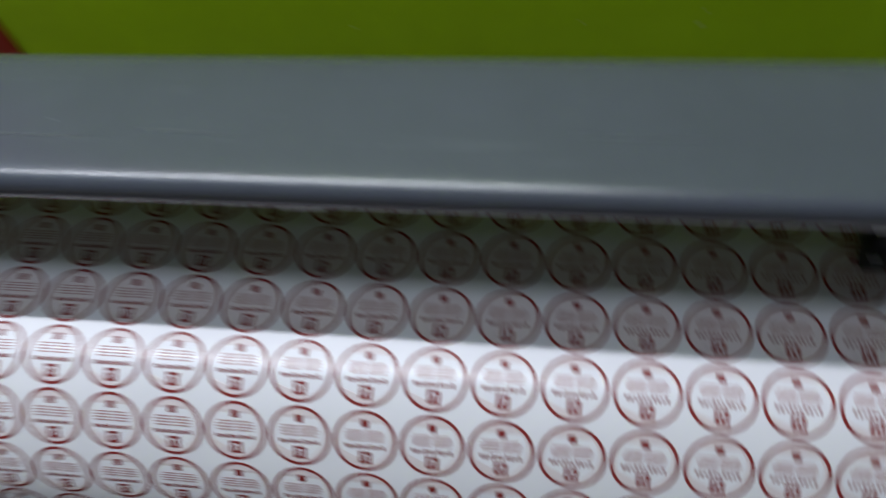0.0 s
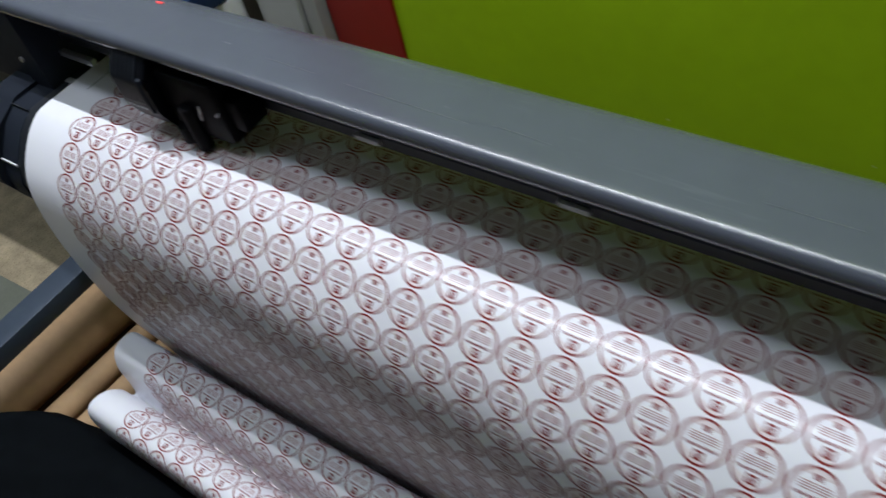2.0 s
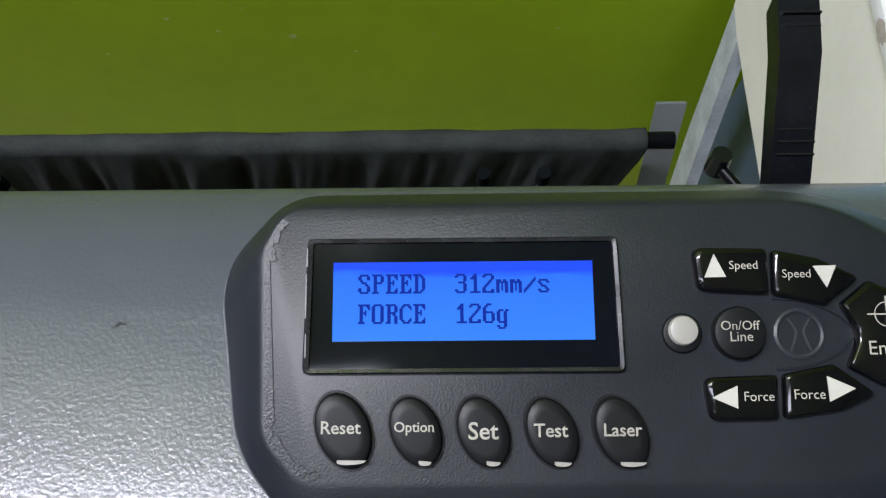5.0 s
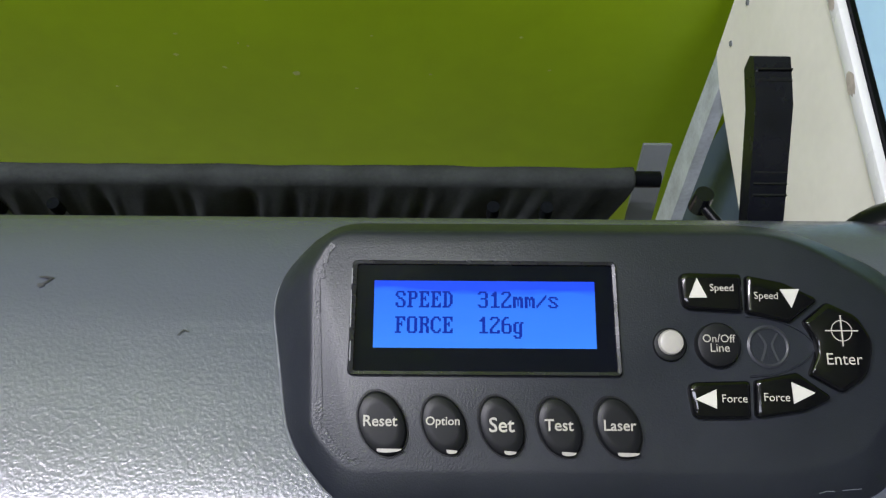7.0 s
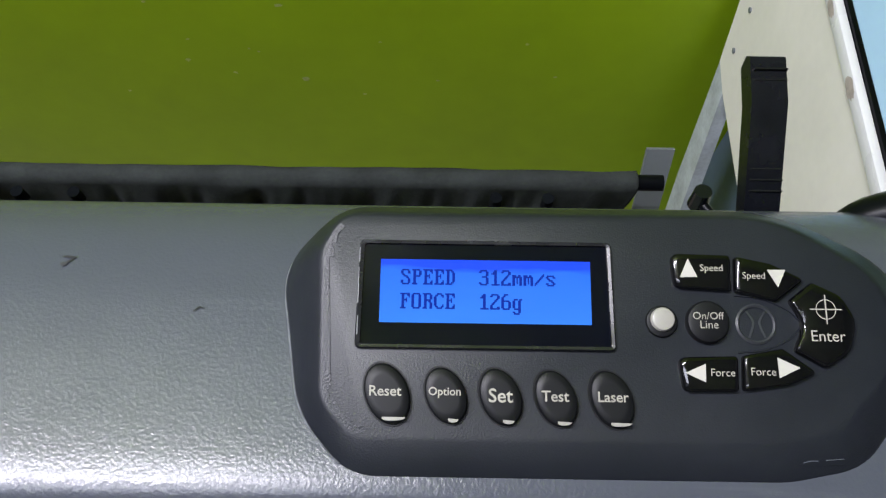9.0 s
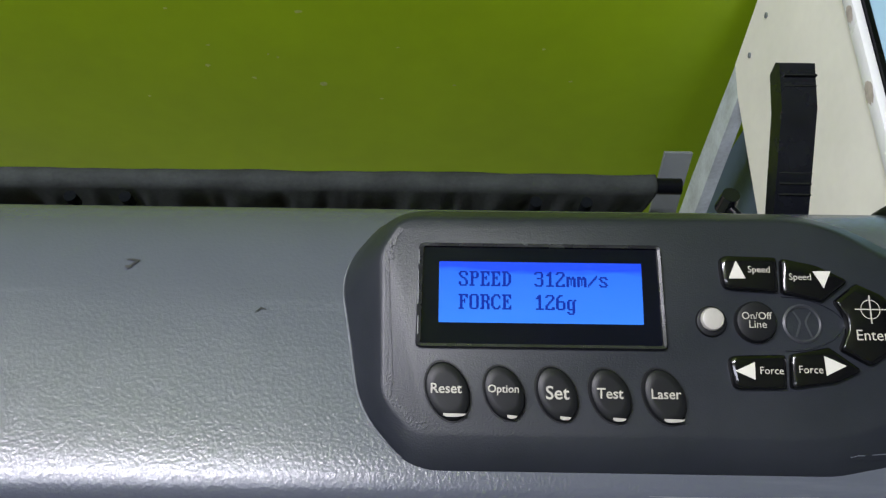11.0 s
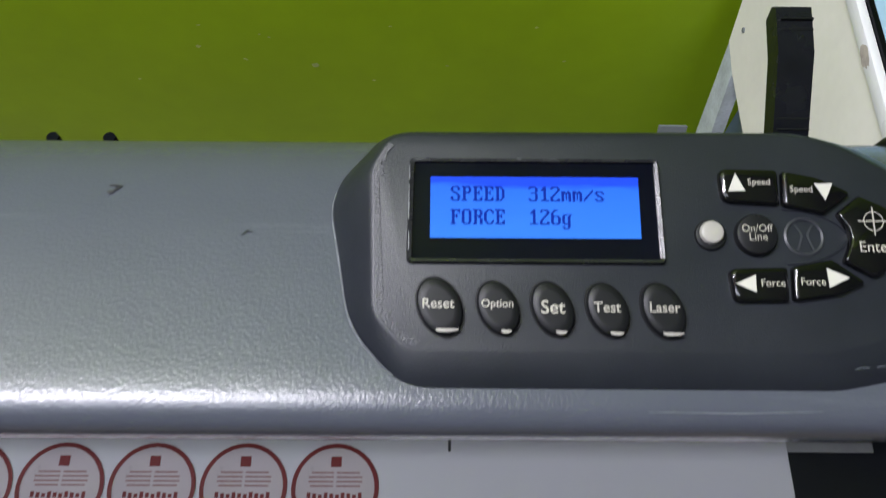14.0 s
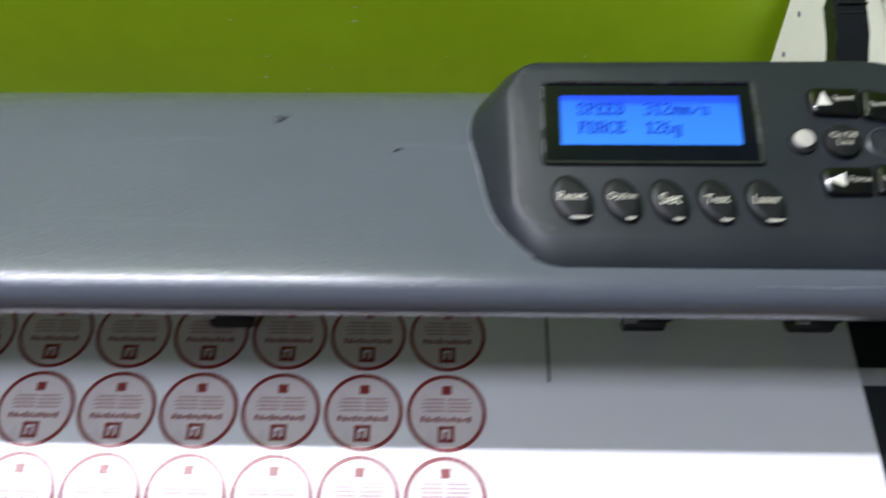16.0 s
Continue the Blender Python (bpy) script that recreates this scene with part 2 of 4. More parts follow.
def pipe(bm, a, b, r, t, seg=32):
    """An open tube from a to b with wall thickness t."""
    a, b = Vector(a), Vector(b)
    q = (b - a).to_track_quat("Z", "Y").to_matrix()
    rings = []
    for c, rad in ((a, r), (b, r), (b, r - t), (a, r - t)):
        rings.append([bm.verts.new(c + q @ Vector((rad * math.cos(2 * math.pi * i / seg), rad * math.sin(2 * math.pi * i / seg), 0))) for i in range(seg)])
    for k in range(4):
        A, B = rings[k], rings[(k + 1) % 4]
        for i in range(seg):
            bm.faces.new((A[i], A[(i + 1) % seg], B[(i + 1) % seg], B[i]))
    return bm


def extrude(bm, prof, x0, x1, steps=1):
    """A closed outline of (y, z) carried along x."""
    rings = [[bm.verts.new((x0 + (x1 - x0) * k / steps, y, z)) for y, z in prof] for k in range(steps + 1)]
    n = len(prof)
    for A, B in zip(rings, rings[1:]):
        for i in range(n):
            bm.faces.new((A[i], A[(i + 1) % n], B[(i + 1) % n], B[i]))
    bm.faces.new(rings[0][::-1])
    bm.faces.new(rings[-1])
    return bm


def rounded(corners, n=8):
    """Corners (u, v, radius) to an outline with rounded corners, n + 1 points each."""
    out, m = [], len(corners)
    for i, (u, v, r) in enumerate(corners):
        c = Vector((u, v))
        a = Vector(corners[i - 1][:2]) - c
        b = Vector(corners[(i + 1) % m][:2]) - c
        half = a.angle(b) / 2
        d = min(r / math.tan(half), 0.49 * a.length, 0.49 * b.length)
        p, q = c + a.normalized() * d, c + b.normalized() * d
        for k in range(n + 1):
            t = k / n
            out.append(tuple(p * (1 - t) ** 2 + c * (2 * t * (1 - t)) + q * t * t))
    return out


def spline(pts, step):
    """A smooth line through the points, at even steps."""
    fine = []
    P = [Vector(p) for p in pts]
    P = [2 * P[0] - P[1]] + P + [2 * P[-1] - P[-2]]
    for i in range(1, len(P) - 2):
        a, b, c, d = P[i - 1], P[i], P[i + 1], P[i + 2]
        for k in range(24):
            t = k / 24
            fine.append(0.5 * (2 * b + (c - a) * t + (2 * a - 5 * b + 4 * c - d) * t * t + (3 * b - a - 3 * c + d) * t ** 3))
    fine.append(P[-2])
    out, acc = [fine[0]], 0.0
    for a, b in zip(fine, fine[1:]):
        seg = (b - a).length
        while acc + seg >= step:
            a = a + (b - a) * ((step - acc) / seg)
            out.append(a)
            seg, acc = (b - a).length, 0.0
        acc += seg
    return out


def plate(bm, outline, w0, w1, inset=0.0, tf=None):
    """A flat piece: outline of (u, v), from height w0 to w1, its upper edge drawn in by inset."""
    n = len(outline)
    cu, cv = sum(p[0] for p in outline) / n, sum(p[1] for p in outline) / n
    ext = max(max(abs(p[0] - cu) for p in outline), max(abs(p[1] - cv) for p in outline))
    layers = [(w0, 1.0), (w1 - inset * 0.8, 1.0), (w1 - inset * 0.25, 1 - 0.35 * inset / ext), (w1, 1 - 1.2 * inset / ext)] if inset else [(w0, 1.0), (w1, 1.0)]
    rings = []
    for w, s in layers:
        rings.append([bm.verts.new((cu + (u - cu) * s, cv + (v - cv) * s, w)) for u, v in outline])
    for A, B in zip(rings, rings[1:]):
        for i in range(n):
            bm.faces.new((A[i], A[(i + 1) % n], B[(i + 1) % n], B[i]))
    bm.faces.new(rings[0][::-1])
    bm.faces.new(rings[-1])
    if tf:
        bm.transform(tf)
    return bm


def lettering(text, width, tf, weight=0.0):
    """Letters of the built-in font as a flat mesh, centred, so many metres wide."""
    cu = bpy.data.curves.new("letters", "FONT")
    cu.body, cu.align_x, cu.align_y, cu.fill_mode, cu.resolution_u = text, "CENTER", "CENTER", "FRONT", 3
    cu.offset = weight
    ob = bpy.data.objects.new("letters", cu)
    scene.collection.objects.link(ob)
    me = bpy.data.meshes.new_from_object(ob.evaluated_get(bpy.context.evaluated_depsgraph_get()))
    bpy.data.objects.remove(ob)
    bm = bmesh.new()
    bm.from_mesh(me)
    bpy.data.meshes.remove(me)
    xs, ys = [v.co.x for v in bm.verts], [v.co.y for v in bm.verts]
    s = width / (max(xs) - min(xs))
    cx, cy = (max(xs) + min(xs)) / 2, (max(ys) + min(ys)) / 2
    for v in bm.verts:
        v.co = Vector(((v.co.x - cx) * s, (v.co.y - cy) * s, 0))
    bm.transform(tf)
    return bm


# the room
room_y0, room_y1, room_x0, room_x1, room_h = -2.6, 0.4906, -3.4, 2.0, 2.05
part("floor", boxed(room_x0, room_x1, room_y0, 0.62, -0.06, 0.0), M_FLOOR, soft=False)
tagged(bpy.data.objects["floor"], "beige speckled stone floor, worn and dusty", "floor", kind="structure")
part("ceiling", boxed(room_x0, room_x1, room_y0, 0.62, Z0 + room_h, Z0 + room_h + 0.08), M_CEIL, soft=False)
tagged(bpy.data.objects["ceiling"], "plain white painted ceiling", "ceiling", kind="structure")
part("wall_north", boxed(-1.122, room_x1, room_y1, 0.62, 0.0, Z0 + room_h), M_GREEN, soft=False)
tagged(bpy.data.objects["wall_north"], "lime green painted wall with small scuffs", "wall", kind="structure")
part("wall_north_west", boxed(room_x0, -1.122, room_y1 + 0.070, 0.62, 0.0, Z0 + room_h), M_PLASTER, soft=False)
tagged(bpy.data.objects["wall_north_west"], "off-white plaster wall", "wall", kind="structure")
# unseen closing walls, added dark to hold down bounced light
part("wall_south", boxed(room_x0, room_x1, room_y0 - 0.1, room_y0, 0.0, Z0 + room_h), M_ROOM, soft=False)
tagged(bpy.data.objects["wall_south"], "unseen grey wall closing the room, dark to cut bounce", "wall", kind="structure")
part("wall_west", boxed(room_x0 - 0.1, room_x0, room_y0, 0.62, 0.0, Z0 + room_h), M_ROOM, soft=False)
tagged(bpy.data.objects["wall_west"], "unseen grey wall closing the room, dark to cut bounce", "wall", kind="structure")
part("wall_east", boxed(room_x1, room_x1 + 0.1, room_y0, 0.62, 0.0, Z0 + room_h), M_ROOM, soft=False)
tagged(bpy.data.objects["wall_east"], "unseen grey wall closing the room, dark to cut bounce", "wall", kind="structure")
rb = part("trim_red_stripe", boxed(-1.285, -1.122, room_y1 - 0.006, room_y1 + 0.0695, Z0 - 0.565, Z0 + room_h, 0.003), M_REDWALL, soft=False)
tagged(rb, "dark red painted upright stripe on the wall", "wall trim", kind="structure")
rb = part("trim_black_foot", boxed(-1.285, -1.122, room_y1 - 0.008, room_y1 + 0.0695, Z0 - 0.60, Z0 - 0.566, 0.002), M_BLACK, soft=False)
tagged(rb, "black foot band under the red stripe", "wall trim", kind="structure")

# chips and scratches in the green paint
rng = random.Random(7)
wall_chips = bmesh.new()
for cx, cz, r in ((-0.1965, -0.394, 0.0048), (-0.189, -0.4430, 0.0042), (-0.185, -0.4214, 0.0022), (-0.1775, -0.570, 0.0046), (-0.311, -0.537, 0.0034), (-0.11, -0.60, 0.002), (-0.30, -0.50, 0.002), (-0.02, -0.57, 0.0022), (-0.62, -0.45, 0.0025), (0.12, -0.56, 0.002), (-0.26, -0.56, 0.0025), (-0.225, -0.52, 0.0016), (-0.235, -0.515, 0.0014), (0.08, -0.50, 0.002), (-0.40, -0.60, 0.002), (-0.33, -0.44, 0.0018), (-0.085, -0.50, 0.0016)):
    n = 9
    o = [(cx + r * rng.uniform(0.5, 1.2) * math.cos(6.283 * i / n) * 1.3, cz + r * rng.uniform(0.4, 1.1) * math.sin(6.283 * i / n)) for i in range(n)]
    vs = [wall_chips.verts.new((u, room_y1 - 0.0008, v + Z0)) for u, v in o]
    wall_chips.faces.new(vs)
chips = part("paint_chips", wall_chips, M_CHIP, soft=False)
chips.parent = bpy.data.objects["wall_north"]

# ---------------------------------------------------------------- the cutting plotter
plotter = thing("cutting_plotter", "grey wide-format vinyl cutting plotter on a stand", "cutting plotter", at=(0, 0, Z0))

shell = [(0.0490, -0.100), (0.0515, -0.063), (0.0525, -0.0555), (0.0528, -0.0508), (0.0518, -0.0474), (0.0475, -0.0420), (0.0410, -0.0352), (0.033, -0.0282), (0.025, -0.0234), (0.0156, -0.0198), (0.0, -0.0168), (-0.018, -0.0149),
         (-0.034, -0.0132), (-0.044, -0.01222), (-0.0505, -0.01184), (-0.0541, -0.01186), (-0.0572, -0.0125), (-0.0596, -0.0143), (-0.0612, -0.0172), (-0.0618, -0.0215), (-0.0618, -0.0255), (-0.0600, -0.0285), (-0.0570, -0.0285),
         (-0.0560, -0.0250), (-0.050, -0.0170), (-0.030, -0.0175), (0.015, -0.0250), (0.036, -0.0400), (0.0405, -0.060), (0.0410, -0.100)]
part("beam_cover", extrude(bmesh.new(), shell, -1.247, 0.30, 24), M_BEAM, plotter, "grey fine-textured long cover with rounded front lip")

# faint scratches and marks on the cover
def top_z(y):
    pts = sorted(shell[3:19])
    for (y0, z0), (y1, z1) in zip(pts, pts[1:]):
        if y0 <= y <= y1:
            return z0 + (z1 - z0) * (y - y0) / (y1 - y0)
    return -0.02


def cover_mark(name, pts, width, material, label):
    bm = bmesh.new()
    L, R = [], []
    for i, (x, y) in enumerate(pts):
        a, b = pts[max(0, i - 1)], pts[min(len(pts) - 1, i + 1)]
        d = Vector((b[0] - a[0], b[1] - a[1])).normalized()
        w = width * (0.35 if i in (0, len(pts) - 1) else 1.0) / 2
        for lst, s in ((L, 1), (R, -1)):
            px_, py_ = x - d.y * w * s, y + d.x * w * s
            lst.append(bm.verts.new((px_, py_, top_z(py_) + 0.0004)))
    for i in range(len(pts) - 1):
        bm.faces.new((L[i], L[i + 1], R[i + 1], R[i]))
    return part(name, bm, material, plotter, label, soft=False)


cover_mark("ink_mark", [(-0.1342, 0.0181), (-0.1318, 0.0179), (-0.1300, 0.0177), (-0.1312, 0.0163), (-0.1328, 0.0148)], 0.0010, M_MARK, "small black pen mark")
cover_mark("ink_mark", [(-0.1338, 0.0152), (-0.1328, 0.0149), (-0.1316, 0.0150)], 0.0016, M_MARK, "small black pen mark")
cover_mark("speck", [(-0.0885, -0.0014), (-0.0868, 0.0002), (-0.0850, -0.0004)], 0.0007, M_RAIL, "small dark speck")
for pts, w in (([(-0.70, -0.030), (-0.66, -0.0312), (-0.61, -0.0330), (-0.57, -0.0340)], 0.0005), ([(-0.80, -0.026), (-0.77, -0.027), (-0.735, -0.028)], 0.0005), ([(-0.345, -0.026), (-0.315, -0.0262), (-0.285, -0.0258)], 0.0005),
               ([(-0.86, -0.021), (-0.850, -0.0215)], 0.0014), ([(-0.55, -0.028), (-0.53, -0.0285), (-0.50, -0.0305)], 0.0006), ([(-0.60, -0.022), (-0.597, -0.0235)], 0.0012), ([(0.030, -0.0565), (0.055, -0.0568), (0.078, -0.0562)], 0.0005)):
    cover_mark("scratch", pts, w, M_SCRATCH, "pale rubbed scratch")
cover_mark("speck", [(-0.845, -0.004), (-0.842, -0.005)], 0.001, M_RAIL, "small dark speck")
spot = [(-0.994 + 0.006 * math.cos(6.283 * i / 16), 0.012 + 0.0020 * math.sin(6.283 * i / 16)) for i in range(16)]
bm = bmesh.new()
bm.faces.new([bm.verts.new((u, v, top_z(v) + 0.0005)) for u, v in spot])
part("laser_spot", bm, M_LASER, plotter, "small red laser glow on the cover", soft=False)

# dark works under the cover
bm = boxed(-1.20, 0.165, -0.018, 0.034, -0.095, -0.042, 0.002)
part("carriage_rail", bm, M_RAIL, plotter, "black rail under the cover")
part("rail_groove", boxed(-1.20, 0.165, -0.0205, -0.0182, -0.080, -0.074), M_HOUSING, plotter, soft=False)
for tx in (-0.980, -0.706, -0.491, -0.177, 0.0155, 0.074):
    part("roller_tag", boxed(tx - 0.014, tx + 0.014, -0.0225, -0.0182, -0.0905, -0.0845, 0.0008), M_TAG, plotter, "pale grey position tag")

# pinch rollers
for rx in (-0.173, 0.0215, 0.099):
    pr = part("pinch_roller", boxed(rx - 0.0125, rx + 0.0125, -0.021, 0.012, -0.124, -0.0915, 0.003), M_BLACK, plotter, "black pinch roller holder")
    part("wheel", rod(bmesh.new(), (rx - 0.009, -0.013, -0.1265), (rx + 0.009, -0.013, -0.1265), 0.0095, 20), M_KEY, pr)
    part("axle_cap", rod(bmesh.new(), (rx - 0.0110, -0.0218, -0.1175), (rx - 0.0050, -0.0218, -0.1175), 0.0012, 12), M_STEEL, pr)

# platen: flat bed, then a rounded apron in front
bed = [(0.060, -0.1385), (-0.100, -0.1385), (-0.128, -0.1565), (-0.152, -0.184), (-0.163, -0.212), (-0.163, -0.235), (-0.150, -0.245), (0.06, -0.245), (0.075, -0.20)]
part("platen", extrude(bmesh.new(), bed, -1.20, 0.165), M_RAIL, plotter, "black platen with a rounded front apron", angle=50)
part("cutting_strip", boxed(-1.20, 0.1580, -0.0445, -0.0360, -0.1387, -0.1376), M_STRIP, plotter, "pale grey cutting strip", soft=False)
for i in range(22):
    part("scale_tick", boxed(0.1235 + i * 0.0017, 0.1240 + i * 0.0017, -0.100, -0.0935 if i % 5 else -0.090, -0.1387, -0.1380), M_TAG, plotter, soft=False)
part("label_plate", boxed(0.128, 0.158, -0.121, -0.104, -0.150, -0.1375), M_BLUEGREY, plotter, "blue-grey scale label")

# end housings
def housing(x0, x1, n0, n1):
    prof = rounded([(0.058, -0.245, 0.01), (0.058, -0.070, 0.02), (0.040, -0.040, 0.02), (0.010, -0.030, 0.02), (-0.045, -0.024, 0.01), (-0.060, -0.030, 0.006), (-0.062, -0.150, 0.01), (-0.02, -0.258, 0.02)], 6)
    bm = extrude(bmesh.new(), prof, x0, x1)
    part("end_housing", bm, M_HOUSING, plotter, "dark slate plastic end housing")
    nose = rounded([(0.03, -0.135, 0.01), (-0.095, -0.134, 0.03), (-0.140, -0.155, 0.04), (-0.176, -0.205, 0.03), (-0.160, -0.256, 0.03), (0.03, -0.256, 0.01)], 6)
    bm = extrude(bmesh.new(), nose, n0, n1)
    es = [e for e in bm.edges if abs(e.verts[0].co.x - e.verts[1].co.x) < 1e-6]
    bmesh.ops.bevel(bm, geom=es, offset=0.003, segments=2, affect="EDGES")
    part("end_nose", bm, M_HOUSING, plotter, "dark slate rounded nose of the end housing")


housing(-1.244, -1.200, -1.285, -1.236)
shoulder = rounded([(0.050, -0.245, 0.01), (0.050, -0.075, 0.02), (0.030, -0.048, 0.02), (-0.040, -0.036, 0.012), (-0.056, -0.042, 0.006), (-0.058, -0.150, 0.01), (-0.02, -0.258, 0.02)], 6)
part("end_shoulder", extrude(bmesh.new(), shoulder, -1.420, -1.2442), M_HOUSING, plotter, "dark slate plastic outer shoulder")
housing(0.165, 0.299, 0.175, 0.301)
ap = [(0.0, -0.1392), (-0.100, -0.1392), (-0.126, -0.1545), (-0.150, -0.181), (-0.165, -0.212), (-0.166, -0.238), (-0.150, -0.2455), (0.0, -0.2455)]
apron = part("apron_end", extrude(bmesh.new(), ap, -1.2355, -1.2005), M_HOUSING, plotter, "dark slate apron end with a label", angle=50)
part("apron_line", boxed(-1.2350, -1.2010, -0.1045, -0.1030, -0.1420, -0.1375), M_RAIL, apron, soft=False)
part("apron_line", boxed(-1.2350, -1.2010, -0.1565, -0.1545, -0.190, -0.1865), M_TAG, apron, soft=False)
part("screw", rod(bmesh.new(), (-1.232, -0.0635, -0.100), (-1.232, -0.0615, -0.100), 0.004, 12), M_STEEL, plotter)
part("guide_bar", boxed(-1.1995, -1.135, -0.030, -0.022, -0.110, -0.102, 0.001), M_STEEL, plotter, "thin steel guide bar")
bm = bmesh.new()
bmesh.ops.create_uvsphere(bm, u_segments=24, v_segments=12, radius=1.0, matrix=Matrix.LocRotScale((0.170, 0.050, -0.056), None, (0.036, 0.014, 0.022)))
part("side_knob", bm, M_BLACK, plotter, "black rounded knob behind the cover")

# tool carriage
cprof = rounded([(-0.020, -0.026, 0.004), (-0.060, -0.028, 0.010), (-0.0755, -0.050, 0.02), (-0.0755, -0.088, 0.03), (-0.062, -0.118, 0.012), (-0.040, -0.122, 0.01), (-0.020, -0.112, 0.004)], 6)
cbm = extrude(bmesh.new(), cprof, -1.002, -0.946)
bmesh.ops.bevel(cbm, geom=[e for e in cbm.edges if abs(e.verts[0].co.x - e.verts[1].co.x) < 1e-6], offset=0.003, segments=2, affect="EDGES")
cg = part("tool_carriage", cbm, M_BLACK, plotter, "black ribbed tool carriage with rounded front")
rib_line = rounded([(-0.054, -0.027, 0.002), (-0.0610, -0.0275, 0.008), (-0.0772, -0.050, 0.014), (-0.0772, -0.080, 0.004), (-0.072, -0.082, 0.002), (-0.072, -0.052, 0.01), (-0.056, -0.032, 0.004)], 4)
for i in range(6):
    part("rib", extrude(bmesh.new(), rib_line, -0.9975 + i * 0.0070, -0.9940 + i * 0.0070), M_RAIL, cg)
part("edge_cap", boxed(-0.9575, -0.9505, -0.0772, -0.066, -0.090, -0.046, 0.003), M_HOUSING, cg)
for i in range(6):
    part("dot", boxed(-1.000 + i * 0.0066, -0.9975 + i * 0.0066, -0.0764, -0.0735, -0.0872, -0.0862), M_TAG, cg, soft=False)
part("tool_block", boxed(-0.9455, -0.857, -0.062, -0.020, -0.116, -0.040, 0.008), M_DARK, cg)
part("knife_holder", rod(bmesh.new(), (-0.908, -0.064, -0.130), (-0.908, -0.064, -0.075), 0.0085, 20), M_DARK, cg)
part("spring", rod(bmesh.new(), (-0.892, -0.0635, -0.088), (-0.887, -0.0635, -0.070), 0.0013, 10), M_STEEL, cg)
part("clamp_screw", rod(bmesh.new(), (-0.864, -0.0632, -0.076), (-0.858, -0.0632, -0.070), 0.0012, 10), M_STEEL, cg)
part("lower_cap", rod(bmesh.new(), (-0.926, -0.064, -0.124), (-0.926, -0.064, -0.104), 0.010, 20), M_DARK, cg)
part("sensor_arm", boxed(-0.8565, -0.838, -0.054, -0.020, -0.098, -0.060, 0.004), M_DARK, cg)

# release lever behind the cover
lev = [(0.050, -0.150), (0.055, -0.158), (0.096, -0.131), (0.137, -0.106), (0.156, -0.100), (0.1575, -0.092), (0.1545, -0.0885), (0.133, -0.0945), (0.093, -0.1205)]
lv = part("release_lever", extrude(bmesh.new(), lev, 0.1310, 0.148), M_LEVER, plotter, "black ribbed release lever standing out behind")
bmv = bmesh.new()
for i in range(12):
    t = i / 11
    y, z = 0.098 + 0.050 * t, -0.1165 + 0.0275 * t
    box(bmv, 0.1325, 0.1481, y - 0.0004, y + 0.0004, z - 0.002, z + 0.0003)
part("lever_ribs", bmv, M_KEY, lv, soft=False)

# stand: two legs with feet, cross bar, front arms
for lx in (-1.245, 0.245):
    part("stand_leg", boxed(lx - 0.03, lx + 0.03, -0.05, 0.03, -1.06, -0.2505, 0.006), M_STAND, plotter, "slate blue steel leg")
    part("stand_foot", boxed(lx - 0.03, lx + 0.03, -0.36, 0.30, -1.10, -1.061, 0.008), M_STAND, plotter, "slate blue steel foot bar")
part("cross_bar", boxed(-1.214, 0.214, -0.03, 0.01, -0.86, -0.78, 0.004), M_STAND, plotter)

# rear bar with its bracket and pins
for x0, x1 in ((0.168, 0.194), (-1.268, -1.242)):
    part("rear_bracket", extrude(bmesh.new(), [(0.306, -0.420), (0.310, -0.423), (0.262, -0.548), (0.258, -0.548)], x0 + 0.010, x1 + 0.010), M_BRACKET, plotter, "grey sheet-steel bracket")
    part("bracket_arm", boxed(x0, x1 + 0.01, 0.0, 0.2600, -0.575, -0.5475, 0.002), M_BRACKET, plotter)
    part("arm_post", boxed(x0, x1, -0.03, -0.0005, -0.80, -0.2565, 0.002), M_STAND, plotter)
part("rear_bar", rod(bmesh.new(), (-1.262, 0.268, -0.416), (0.187, 0.268, -0.416), 0.0075, 18), M_BLACK, plotter, "black rear bar")
for bx in (-0.185, -0.162, 0.0090, 0.0300):
    pn = part("rear_pin", rod(bmesh.new(), (bx, 0.068, -0.130), (bx, 0.068, -0.0775), 0.0017, 12), M_PIN, plotter, "thin grey pin with dark cap")
    part("pin_cap", rod(bmesh.new(), (bx, 0.068, -0.0773), (bx, 0.068, -0.0705), 0.0025, 12), M_CLOTH, pn)
    part("pin_mount", boxed(bx - 0.004, bx + 0.004, 0.0500, 0.0655, -0.098, -0.092), M_BLACK, pn)
st = part("knob_stem", rod(bmesh.new(), (0.1265, 0.117, -0.165), (0.170, 0.052, -0.165), 0.0028, 10), M_BLACK, plotter)
part("knob", rod(bmesh.new(), (0.1265, 0.118, -0.170), (0.1265, 0.120, -0.158), 0.0056, 20, 0.0048), M_LEVER, st, "small black knob")

# ---------------------------------------------------------------- control panel
TILT = Matrix.Rotation(0.176, 4, "X")
base = [(u / 1000, v / 1000, r / 1000) for u, v, r in ((-63.0, 13, 30), (-47, 42.5, 25), (98, 42.5, 68), (131, 18, 34), (132, -18, 28), (106, -46.5, 24), (84, -50.8, 40), (-38, -50.5, 20), (-53.5, -33, 34))]
face = [(u / 1000, v / 1000, r / 1000) for u, v, r in ((-47, 13, 10), (-42, 22.4, 10), (84, 23.0, 42), (115, 5, 28), (117, -18, 24), (98, -37, 24), (82, -40.5, 36), (-37, -40.5, 9), (-45.8, -31, 10))]


def under_panel(y):
    pts = sorted(shell[2:19])
    for (y0, z0), (y1, z1) in zip(pts, pts[1:]):
        if y0 <= y <= y1:
            return z0 + (z1 - z0) * (y - y0) / max(1e-6, y1 - y0)
    return -0.05


ob_ = [Vector((u, v, under_panel(v) - 0.0004)) for u, v in rounded(base, 7)]
